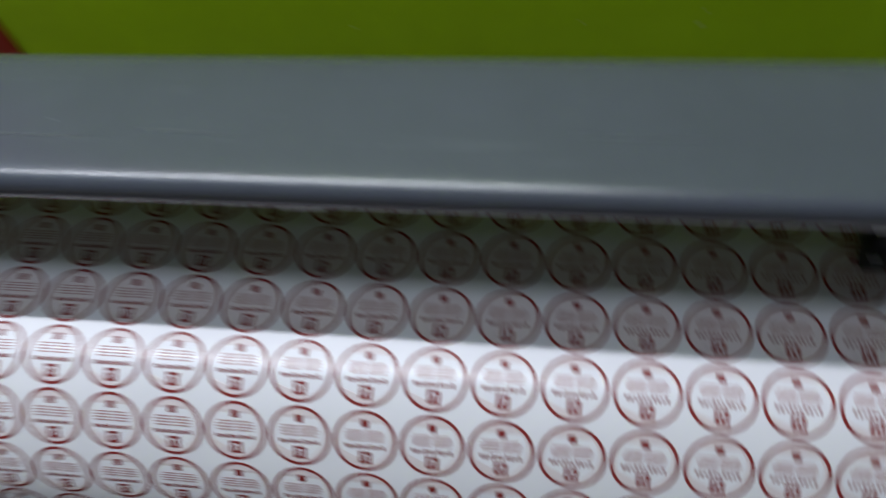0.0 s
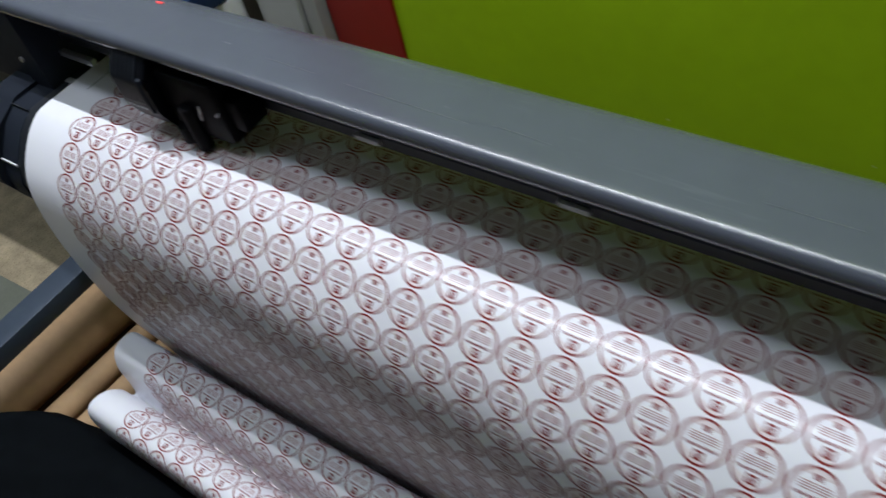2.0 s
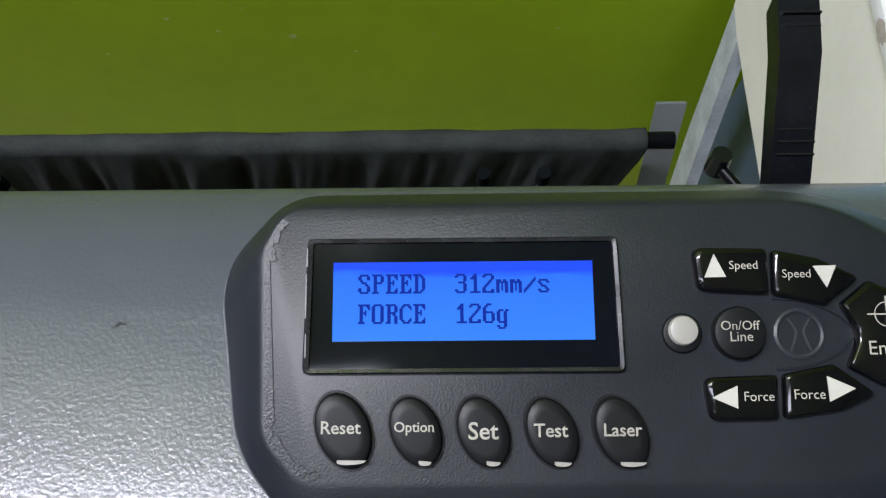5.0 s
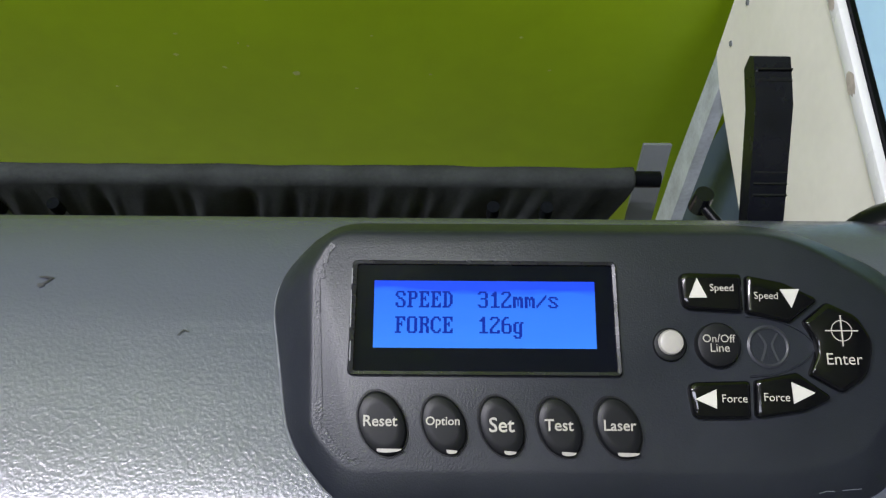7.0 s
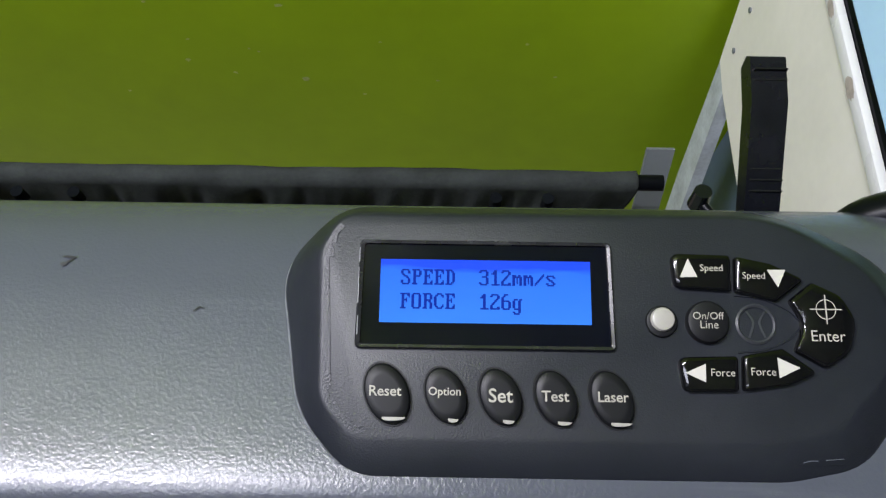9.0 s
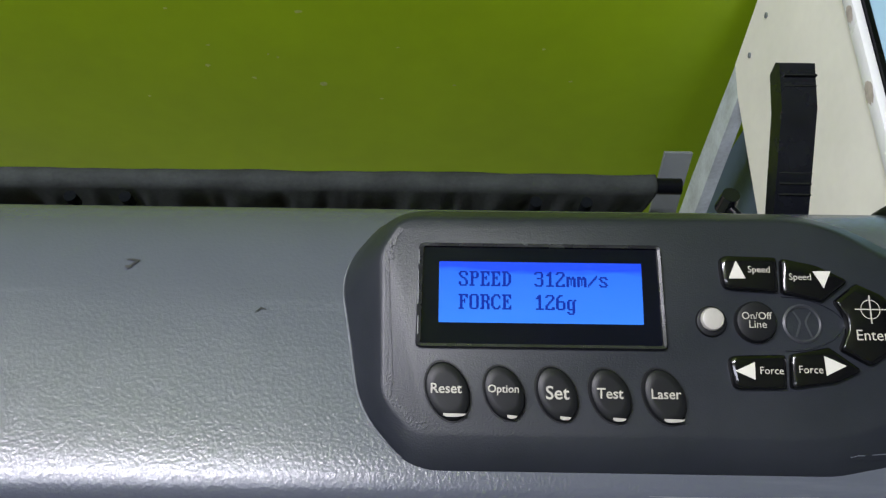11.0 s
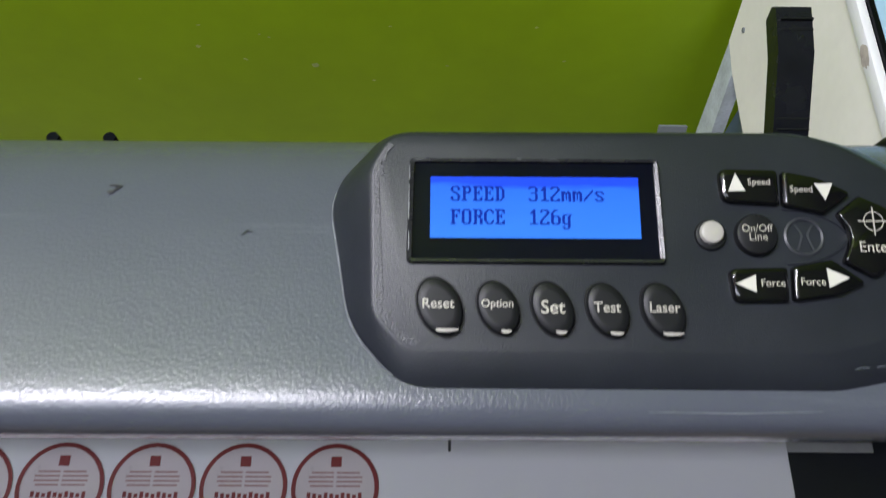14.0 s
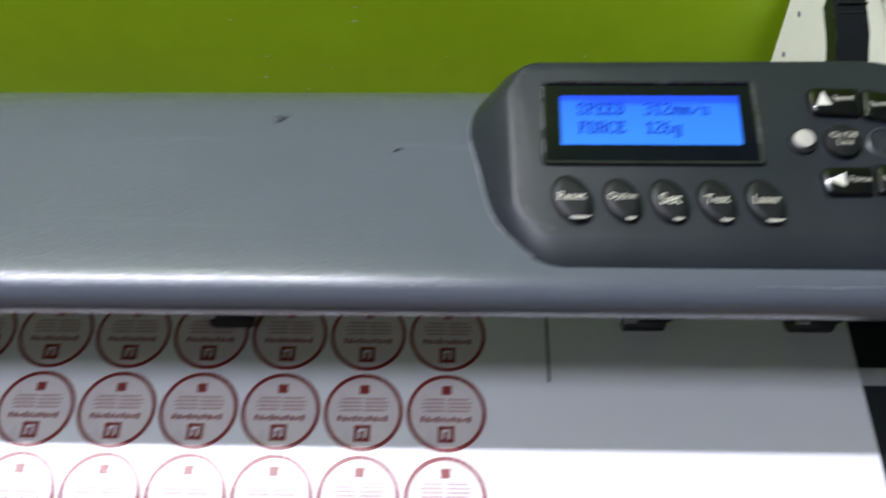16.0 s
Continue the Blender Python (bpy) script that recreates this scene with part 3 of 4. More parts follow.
of_ = [TILT @ Vector((u, v, 0)) for u, v in rounded(face, 7)]
bm = bmesh.new()
rings = [[bm.verts.new(p + Vector((0, 0, -0.006))) for p in ob_]]
for k, e in ((0.0, 0.0), (0.08, 0.18), (0.55, 0.70), (0.86, 0.93), (0.95, 0.985), (1.02, 1.0)):
    ring = []
    for a, b in zip(ob_, of_):
        p = a.lerp(b, k)
        p.z = a.z + (b.z - a.z) * e
        ring.append(bm.verts.new(p))
    rings.append(ring)
n = len(ob_)
for A, B in zip(rings, rings[1:]):
    for i in range(n):
        bm.faces.new((A[i], A[(i + 1) % n], B[(i + 1) % n], B[i]))
bm.faces.new(rings[-1])
bm.faces.new(rings[0][::-1])
panel = part("control_panel", bm, M_PANEL, plotter, "charcoal control panel with display and keys", angle=60)
for pts in ([(86.0, -46.0), (88.0, -45.5), (90.0, -45.5)], [(92.0, -45.3), (97.0, -44.9)]):
    bm = bmesh.new()
    vs = [bm.verts.new((u / 1000, v / 1000 + s * 0.00009, 0)) for s in (1, -1) for u, v in (pts if s == 1 else pts[::-1])]
    bm.faces.new(vs)
    for v in bm.verts:
        v.co.z = -0.0068 + (v.co.y + 0.046) * 0.55 + 0.0012
    part("panel_scratch", bm, M_SCRATCH, panel, "thin pale scratch", soft=False)


def at_panel(u, v, w=0.0, turn=0.0):
    return TILT @ Matrix.Translation((u / 1000, v / 1000, w / 1000)) @ Matrix.Rotation(radians(turn), 4, "Z")


# thin pale strip: wear plus a painted bevel glint on the left edge
bm = bmesh.new()
edge = [i for i, p in enumerate(ob_) if p.x < -0.040 and -0.048 < p.y < 0.030]
edge.sort(key=lambda i: ob_[i].y)
prev = None
for i in edge:
    p = ob_[i].lerp(of_[i], 0.03)
    q = (bm.verts.new((p.x - 0.0004, p.y, ob_[i].z + 0.0010)), bm.verts.new((p.x + 0.0002, p.y, ob_[i].z + 0.0017)))
    if prev:
        bm.faces.new((prev[0], prev[1], q[1], q[0]))
    prev = q
part("worn_glint", bm, M_WORNGLINT, panel, "pale rubbed edge with painted glint", soft=False)
# uneven paler strip painting the highlight on the rubbed face ridge
worn = random.Random(11)
bm = bmesh.new()
edge = sorted((i for i, p in enumerate(of_) if p.x < -0.034 and p.y < 0.020), key=lambda i: (of_[i].y, -of_[i].x))
prev = None
for i in edge:
    inward = (Vector((0.0, -0.008, 0.0)) - of_[i]).normalized()
    q = (bm.verts.new(of_[i] + inward * 0.0002 + Vector((0, 0, 0.0002))), bm.verts.new(of_[i] + inward * worn.uniform(0.0016, 0.0034) + Vector((0, 0, 0.0002))))
    if prev:
        bm.faces.new((prev[0], prev[1], q[1], q[0]))
    prev = q
part("ridge_sheen", bm, M_SHEEN, panel, "rubbed ridge of the panel face with painted sheen")


def mm(pts):
    return [(p[0] / 1000, p[1] / 1000, (p[2] if len(p) > 2 else 1.5) / 1000) for p in pts]


bm = bmesh.new()
o1, o2 = rounded(mm([(-36.4, 14.9, 1.6), (36.3, 14.9, 1.6), (36.9, -16.7, 1.6), (-37, -16.7, 1.6)]), 4), rounded(mm([(-35.0, 13.8, .8), (35.1, 13.8, .8), (35.6, -15.5, .8), (-35.5, -15.5, .8)]), 4)
rg = [[bm.verts.new((u, v, w)) for u, v in o] for o, w in ((o1, -0.001), (o1, 0.0010), ([(a[0] * .7 + b[0] * .3, a[1] * .7 + b[1] * .3) for a, b in zip(o1, o2)], 0.0016), (o2, 0.0014), (o2, -0.001))]
for A, B in zip(rg, rg[1:]):
    for i in range(len(o1)):
        bm.faces.new((A[i], A[(i + 1) % len(o1)], B[(i + 1) % len(o1)], B[i]))
bm.transform(TILT)
part("display_rim", bm, M_RIM, panel, "black rim with worn, glinting edges")
# pale slivers paint the glint on the rubbed left rim
for u, v0, v1 in ((-36.3, -13.0, -7.5), (-36.4, -4.0, 6.5), (-36.3, 8.0, 12.5)):
    part("rim_glint", plate(bmesh.new(), [((u - 0.16) / 1000, v0 / 1000), ((u + 0.16) / 1000, v0 / 1000 + 0.0003), ((u + 0.12) / 1000, v1 / 1000), ((u - 0.1) / 1000, v1 / 1000)], 0.0012, 0.00172, tf=TILT), M_WORNGLINT, panel, "pale rubbed rim with painted glint", soft=False)
part("display_glass", plate(bmesh.new(), o2, -0.0005, 0.0006, tf=TILT), M_GLASS, panel, "glossy black display glass", soft=False)
part("display", plate(bmesh.new(), [(-0.03025, -0.0092), (0.03025, -0.0092), (0.03025, 0.0092), (-0.03025, 0.0092)], 0.00055, 0.00085, tf=TILT), M_LCD, panel, "lit blue display with two lines of letters", soft=False)

# display letters: ten or more rows of eight dots, two hex digits a row from the top
GLYPH = {"S": "7CC6C660380C06C6C67C", "P": "FC6666667C60606060F0", "E": "FE6662687868606266FE", "D": "F86C6666666666666CF8", "F": "FE6662687868606060F0",
         "O": "7CC6C6C6C6C6C6C6C67C", "R": "FC6666667C6C666666E6", "C": "3C66C2C0C0C0C0C2663C", "3": "7CC606063C060606C67C", "1": "1838781818181818187E",
         "2": "7CC6060C183060C0C6FE", "6": "3860C0C0FCC6C6C6C67C", "m": "000000ECFED6D6D6D6C6", "s": "0000007CC660380CC67C", "/": "000002060C183060C080", "g": "00000076CCCCCCCCCC7C0CCC78"}
DOT_U, DOT_V, CH = 0.40, 0.455, 3.21


def display_line(text, u0, v0):
    """Letters of square dots; each run of dots in a row is one bar."""
    for i, ch in enumerate(text):
        if ch == " ":
            continue
        bm = bmesh.new()
        code = GLYPH[ch]
        for r in range(len(code) // 2):
            bits = format(int(code[2 * r:2 * r + 2], 16), "08b") + "0"
            start = None
            for c, bit in enumerate(bits):
                if bit == "1" and start is None:
                    start = c
                if bit == "0" and start is not None:
                    a, b, top = u0 + i * CH + start * DOT_U, u0 + i * CH + c * DOT_U, v0 - r * DOT_V
                    bm.faces.new([bm.verts.new((p / 1000, q / 1000, 0.001)) for p, q in ((a, top - DOT_V), (b, top - DOT_V), (b, top), (a, top))])
                    start = None
        bm.transform(TILT)
        part("display_letter", bm, M_INKD, panel, soft=False)


display_line("SPEED  312mm/s", -24.4, 6.3)
display_line("FORCE  126g", -24.4, -0.7)

# five oval keys
oval = []
for i in range(40):
    a = 2 * math.pi * i / 40
    oval.append((9.1 * math.cos(a), 6.3 * math.sin(a)))


def oval_key(u, v, text, width, lamp, size, tu, tv):
    tf = at_panel(u, v, 0, 113)
    bm = bmesh.new()
    rg = []
    for s, w in ((1.10, -0.0008), (1.08, 0.0003), (1.02, 0.0003), (1.0, 0.0012), (0.97, 0.0019), (0.92, 0.0022), (0.6, 0.0023), (0.3, 0.0023)):
        rg.append([bm.verts.new((p[0] * s * size / 1000, p[1] * s * size / 1000, w)) for p in oval])
    for A, B in zip(rg, rg[1:]):
        for i in range(40):
            bm.faces.new((A[i], A[(i + 1) % 40], B[(i + 1) % 40], B[i]))
    bm.faces.new(rg[-1])
    bm.transform(tf)
    part("oval_key", bm, M_KEY, panel, "black oval rubber key", angle=50)
    part("key_lettering", lettering(text, width / 1000, at_panel(tu, tv, 2.5), weight=0.012), M_TEXT, panel, "pale printed lettering", soft=False)
    n = 10
    pts = [(-lamp / 2 + lamp * i / n, 0.30 - 0.35 * (2 * i / n - 1) * 0.6) for i in range(n + 1)] + [(lamp / 2 - lamp * i / n, -0.55 * math.sqrt(max(0, 1 - (1 - 2 * i / n) ** 2)) - 0.1) for i in range(n + 1)]
    part("key_lamp", plate(bmesh.new(), [(a / 1000, b / 1000) for a, b in pts], -0.001, 0.0027, tf=at_panel(u + 2.1, v - 6.7, 0, 3)), M_SILVER, panel, "silver lamp window", soft=False)


for u, v, text, width, lamp, size, tu, tv in ((-27.35, -29.2, "Reset", 8.9, 6.4, 0.95, -27.7, -28.5), (-11.0, -29.5, "Option", 8.9, 2.8, 0.87, -11.35, -28.8), (4.2, -29.7, "Set", 6.7, 3.1, 0.88, 4.15, -29.4),
                                              (19.55, -29.9, "Test", 7.6, 3.7, 0.87, 19.2, -29.4), (35.1, -30.0, "Laser", 8.5, 5.6, 0.89, 35.25, -29.4)):
    oval_key(u, v, text, width, lamp, size, tu, tv)

# the key ring at the right
for outline, label in (
        ([(53.4, 11.9, 2.5), (70.7, 11.6, 1.2), (70.6, .9, 1.2), (54.0, 1.8, 3.0)], "black speed-up key"),
        ([(71.9, 11.3, 1), (82, 9.3, 8), (91.6, 4.6, 1.0), (83.0, -1.8, 1.2), (71.4, .8, 1.2)], "black speed-down key"),
        ([(93.6, 3.9, 1.2), (101.6, .2, 6), (105.4, -7.0, 8), (103.0, -16.0, 7), (95.6, -20.6, 2), (87.0, -15.9, 1.2), (90.6, -8.4, 8), (86.6, -1.5, 1.2)], "black enter key"),
        ([(54.0, -18.0, 2.5), (70.9, -17.5, 1.2), (70.5, -27.5, 1.2), (55.2, -27.7, 2.5)], "black force-down key"),
        ([(72.2, -17.4, 1.2), (83.6, -15.2, 1.2), (92.8, -21.9, 1.0), (85, -25.4, 8), (71.7, -27.4, 1.2)], "black force-up key")):
    part("curved_key", plate(bmesh.new(), rounded(mm(outline), 5), -0.001, 0.0024, 0.0013, tf=TILT), M_KEYGLOSS, panel, label, angle=60)
disc = lambda r, n=28: [(r * math.cos(6.28319 * i / n) / 1000, r * math.sin(6.28319 * i / n) / 1000) for i in range(n)]
part("round_key", plate(bmesh.new(), disc(4.6), -0.001, 0.0012, 0.0008, tf=at_panel(50.2, -7.9)), M_KEY, panel, "black collar of the round lamp")
part("round_lamp", plate(bmesh.new(), disc(3.45), 0.0, 0.0026, 0.0010, tf=at_panel(50.3, -7.4)), M_SILVER, panel, "pale round lamp")
part("round_key", plate(bmesh.new(), disc(6.1), -0.001, 0.0026, 0.0012, tf=at_panel(63.0, -8.0)), M_KEY, panel, "black round on-off key")
bm = bmesh.new()
for r0, r1 in ((5.9, 5.3),):
    A = [bm.verts.new((*p, 0.0003)) for p in disc(r0, 40)]
    B = [bm.verts.new((*p, 0.0007)) for p in disc(r1, 40)]
    C = [bm.verts.new((*p, 0.0003)) for p in disc(r1 - .5, 40)]
    for P_, Q_ in ((A, B), (B, C)):
        for i in range(40):
            bm.faces.new((P_[i], P_[(i + 1) % 40], Q_[(i + 1) % 40], Q_[i]))
bm.transform(at_panel(77.2, -8.2))
part("embossed_ring", bm, M_EMBOSS, panel, "embossed ring mark")
for sx in (-1, 1):
    pts = spline([(2.6 * sx, 3.6), (1.0 * sx, 0.9), (1.1 * sx, -0.8), (2.4 * sx, -4.2)], 0.4)
    bm = bmesh.new()
    L_ = [bm.verts.new(((p.x - .35) / 1000, p.y / 1000, 0.0005)) for p in pts]
    R_ = [bm.verts.new(((p.x + .35) / 1000, p.y / 1000, 0.0005)) for p in pts]
    for i in range(len(pts) - 1):
        bm.faces.new((L_[i], L_[i + 1], R_[i + 1], R_[i]))
    bm.transform(at_panel(77.2, -8.2))
    part("embossed_curve", bm, M_EMBOSS, panel, soft=False)
for side in (1, -1):
    pts = spline([(71.5, -8.2 + 8.2 * side), (79.0, -8.2 + 7.4 * side), (85.8, -8.2 + 4.6 * side), (89.4, -8.2 + 1.4 * side), (89.8, -8.2)], 0.5)
    bm = bmesh.new()
    rows_ = [[bm.verts.new((p.x / 1000, (p.y + o_ * side) / 1000, w)) for p in pts] for o_, w in ((0.32, 0.0), (0.1, 0.0005), (-0.1, 0.0005), (-0.32, 0.0))]
    for A, B in zip(rows_, rows_[1:]):
        for i in range(len(pts) - 1):
            bm.faces.new((A[i], A[i + 1], B[i + 1], B[i]))
    bm.transform(TILT)
    part("embossed_edge", bm, M_PANEL, panel, "raised teardrop edge round the emblem")
for tri in ([(55.6, 4.7), (60.6, 4.8), (58.1, 10.2)], [(80.7, 7.2), (83.5, 2.1), (86.0, 7.3)], [(55.5, -22.5), (61.1, -25.0), (61.3, -19.9)], [(81.5, -17.9), (81.7, -23.6), (87.7, -20.7)]):
    part("arrow_print", plate(bmesh.new(), [(a / 1000, b / 1000) for a, b in tri], 0.0022, 0.0026, tf=TILT), M_INKW, panel, "pale printed arrow", soft=False)
for text, u, v, w in (("Speed", 64.6, 7.2, 6.5), ("Speed", 76.6, 5.1, 6.5), ("Force", 65.9, -22.3, 6.7), ("Force", 77.2, -21.9, 6.9), ("Enter", 96.3, -11.7, 9.6), ("On/Off", 62.9, -6.4, 8.8), ("Line", 63.0, -8.9, 5.1)):
    part("key_lettering", lettering(text, w / 1000, at_panel(u, v, 2.9)), M_TEXT, panel, "pale printed lettering", soft=False)
bm = bmesh.new()
A = [bm.verts.new((*p, 0)) for p in disc(2.9, 32)]
B = [bm.verts.new((*p, 0)) for p in disc(2.66, 32)]
for i in range(32):
    bm.faces.new((A[i], A[(i + 1) % 32], B[(i + 1) % 32], B[i]))
box(bm, -0.0045, 0.0045, -0.00016, 0.00016, -0.0001, 0.0001)
box(bm, -0.00016, 0.00016, -0.0042, 0.0042, -0.00012, 0.00012)
bm.transform(at_panel(96.4, -4.1, 2.7))
part("crosshair_print", bm, M_TEXT, panel, "pale printed crosshair", soft=False)

# ---------------------------------------------------------------- the printed vinyl sheet
STEP = 0.002
XL, XR = -1.183, 0.1205
sheet_line = spline([(0.086, -0.330), (0.088, -0.240), (0.085, -0.165), (0.070, -0.1400), (0.04, -0.1365), (-0.03, -0.1365), (-0.085, -0.1365), (-0.104, -0.1395), (-0.127, -0.1545), (-0.1515, -0.1815), (-0.1660, -0.2100), (-0.1745, -0.2500),
                     (-0.1795, -0.306), (-0.180, -0.367), (-0.1775, -0.430), (-0.1690, -0.500), (-0.158, -0.560), (-0.1500, -0.610), (-0.150, -0.640), (-0.157, -0.652), (-0.1640, -0.635), (-0.166, -0.560),
                     (-0.176, -0.512), (-0.196, -0.502), (-0.216, -0.509), (-0.2285, -0.537), (-0.231, -0.575), (-0.234, -0.603), (-0.2400, -0.603), (-0.246, -0.578), (-0.262, -0.556), (-0.284, -0.5475), (-0.301, -0.555), (-0.307, -0.582), (-0.305, -0.640), (-0.296, -0.70)], STEP)


# length along the sheet at the back edge of the flat bed, for row positions
s_bed = min(range(len(sheet_line)), key=lambda i: abs(sheet_line[i].x - 0.0) + 10 * abs(sheet_line[i].y + 0.1365)) * STEP


def on_sheet(x, s, lift=0.0):
    f = min(max(s / STEP, 0.0), len(sheet_line) - 1.001)
    i = int(f)
    a, b = sheet_line[i], sheet_line[i + 1]
    p, d = a + (b - a) * (f - i), (b - a).normalized()
    bow = 0.004 * math.sin(2.1 * x + 0.7) * max(0.0, min(1.0, (s - s_bed - 0.40) / 0.4))
    return Vector((x, p.x + d.y * lift + bow, p.y - d.x * lift))


sheet = thing("vinyl_sheet", "white vinyl printed with rows of round red stickers, draped", "vinyl sheet", at=(0, 0, Z0))
bm = bmesh.new()
cols, rows_n = 40, len(sheet_line)
top = [[bm.verts.new(on_sheet(XL + (XR - XL) * i / cols, j * STEP)) for i in range(cols + 1)] for j in range(0, rows_n, 2)]
bot = [[bm.verts.new(on_sheet(XL + (XR - XL) * i / cols, j * STEP, -0.0004)) for i in range(cols + 1)] for j in range(0, rows_n, 2)]
for G_, flip in ((top, False), (bot, True)):
    for A, B in zip(G_, G_[1:]):
        for i in range(cols):
            q = (A[i], A[i + 1], B[i + 1], B[i])
            bm.faces.new(q[::-1] if flip else q)
for i in (0, cols):
    for j in range(len(top) - 1):
        bm.faces.new((top[j][i], top[j + 1][i], bot[j + 1][i], bot[j][i]))
part("vinyl", bm, M_PAPER, sheet, "glossy white vinyl", angle=80)

PITCH, X0, ROW0 = 0.0380, -0.0703, -0.0225


def sticker_shape():
    """One sticker in sheet coordinates round (0, 0): ring and bars in two inks, as lists of faces of (x, s)."""
    red, pink, tint = [], [], []
    n, r1, r0 = 36, 0.0182, 0.0164
    ring = lambda r: [(r * math.cos(6.28319 * i / n), r * math.sin(6.28319 * i / n)) for i in range(n)]
    A, B = ring(r1), ring(r0)
    for i in range(n):
        red.append((A[i], A[(i + 1) % n], B[(i + 1) % n], B[i]))
    rect = lambda a, b, c, d: ((a, c), (b, c), (b, d), (a, d))
    red.append(rect(-0.0022, 0.0022, -0.0128, -0.0085))
    red.append(rect(-0.0037, 0.0037, 0.0062, 0.0138))
    white = [rect(-0.0019, -0.0009, 0.0078, 0.0122), rect(0.0009, 0.0019, 0.0078, 0.0122), rect(-0.0009, 0.0009, 0.0078, 0.0088)]
    for i in range(10):
        red.append(rect(-0.0115 + i * 0.00235, -0.0115 + i * 0.00235 + 0.0015, 0.0018 + 0.0004 * (i % 3), 0.0042 + 0.0003 * (i % 2)))
    for s_, w in ((-0.0066, 0.0100), (-0.0048, 0.0112), (-0.0030, 0.0112), (-0.0012, 0.0104)):
        pink.append(rect(-w, -0.0008, s_, s_ + 0.0008))
        pink.append(rect(0.0004, w, s_, s_ + 0.0008))
    tint.append(tuple(B))
    return red, pink, tint, white


def sticker_mesh(bm, x, sc, shapes):
    for k, faces in enumerate(shapes):
        for f in faces:
            fc = bm.faces.new([bm.verts.new(on_sheet(x + a, sc + b, (0.00030, 0.00030, 0.00016, 0.00042)[k])) for a, b in f])
            fc.material_index = k


row_s = []
s = s_bed - ROW0
while s - PITCH > 0.03:
    s -= PITCH
while s < STEP * (rows_n - 1) - 0.02:
    row_s.append(s)
    s += PITCH
made = 0
shapes = sticker_shape()
rest = bmesh.new()
for r, sc in enumerate(row_s):
    near = s_bed - 0.01 < sc < s_bed + 0.36
    if near and made + 28 <= 300:
        me = bpy.data.meshes.new("sticker")
        bm = bmesh.new()
        sticker_mesh(bm, 0.0, sc, shapes)
        bm.to_mesh(me)
        bm.free()
        me.materials.append(M_RED)
        me.materials.append(M_PINK)
        me.materials.append(M_TINT)
        me.materials.append(M_PAPER)
        for k in range(28):
            o = new("sticker", me)
            o.parent = sheet
            o.location = (X0 - k * PITCH, 0, 0)
            made += 1
    else:
        for k in range(28):
            sticker_mesh(rest, X0 - k * PITCH, sc, shapes)
me = bpy.data.meshes.new("sticker_field")
rest.to_mesh(me)
rest.free()
me.materials.append(M_RED)
me.materials.append(M_PINK)
me.materials.append(M_TINT)
me.materials.append(M_PAPER)
o = new("sticker_field", me)
o.parent = sheet
tagged(o, "further rows of round red stickers", kind="stuff")

# registration marks
s_mark = s_bed + 0.0054
for mx, side in ((-0.0228, -1), (-1.1500, 1)):
    bm = bmesh.new()
    for a, b, c, d in ((mx - 0.0006, mx + 0.0006, s_mark, s_mark + 0.0400), (mx, mx + side * 0.0230, s_mark - 0.0006, s_mark + 0.0006)):
        m_ = 12 if d - c > 0.01 else 1
        for i in range(m_):
            c0, c1 = c + (d - c) * i / m_, c + (d - c) * (i + 1) / m_
            bm.faces.new([bm.verts.new(on_sheet(p, q, 0.00028)) for p, q in ((a, c0), (b, c0), (b, c1), (a, c1))])
    part("registration_mark", bm, M_MARK, sheet, "thin black printed cutting mark", soft=False)

# ---------------------------------------------------------------- catch basket of black cloth
basket = thing("cloth_basket", "black cloth catch basket hung in front of the plotter", "catch basket", at=(0, 0, Z0))
bm = bmesh.new()
prof = spline([(-0.10, -0.78), (-0.18, -0.80), (-0.26, -0.76), (-0.310, -0.66), (-0.335, -0.605), (-0.40, -0.592), (-0.52, -0.60), (-0.70, -0.63), (-0.80, -0.68)], 0.02)
g_ = []
for j, p in enumerate(prof):
    xl, xr = max(-1.50, -1.225 - 1.5 * max(0.0, -0.296 - p.x)), 0.24 - 0.12 * max(0.0, -0.30 - p.x)
    g_.append([bm.verts.new((xl + (xr - xl) * i / 60, p.x, p.y + 0.006 * math.sin(i * 0.9 + j * 0.4) + 0.004 * noise.noise(Vector((i * 0.3, j * 0.3, 2))))) for i in range(61)])
for A, B in zip(g_, g_[1:]):
    for i in range(60):
        bm.faces.new((A[i], A[i + 1], B[i + 1], B[i]))
cl = part("cloth", bm, M_CLOTH, basket, "matt black cloth", angle=80)
sol = cl.modifiers.new("thickness", "SOLIDIFY")
sol.thickness = 0.003

# cloth hung over the rear bar
rear = thing("rear_cloth", "dark cloth hung in folds over the rear bar", "cloth", at=(0, 0, Z0))
bm = bmesh.new()
g_ = []
for i in range(561):
    x = -1.235 + 1.398 * i / 560
    fold = noise.noise(Vector((x * 30, 0, 4))) + 0.6 * noise.noise(Vector((x * 75, 3, 1)))
    ring = []
    for a in range(0, 9):
        th = radians(-20 + 25 * a)
        rr = 0.0105 + 0.0014 * noise.noise(Vector((x * 22, a * 0.7, 9)))
        ring.append(bm.verts.new((x, 0.268 + rr * math.cos(th), -0.416 + rr * math.sin(th))))
    for k in range(1, 11):
        ring.append(bm.verts.new((x + 0.004 * k * 0.3 * fold - 0.003 * k, 0.2565 + 0.013 * fold * min(1, k / 2.5), -0.419 - 0.016 * k)))
    g_.append(ring)
for A, B in zip(g_, g_[1:]):
    for i in range(len(A) - 1):
        bm.faces.new((A[i], A[i + 1], B[i + 1], B[i]))
cl = part("cloth", bm, M_REARCLOTH, rear, "dark grey-green woven cloth", angle=80)
sol = cl.modifiers.new("thickness", "SOLIDIFY")
sol.thickness = 0.0012

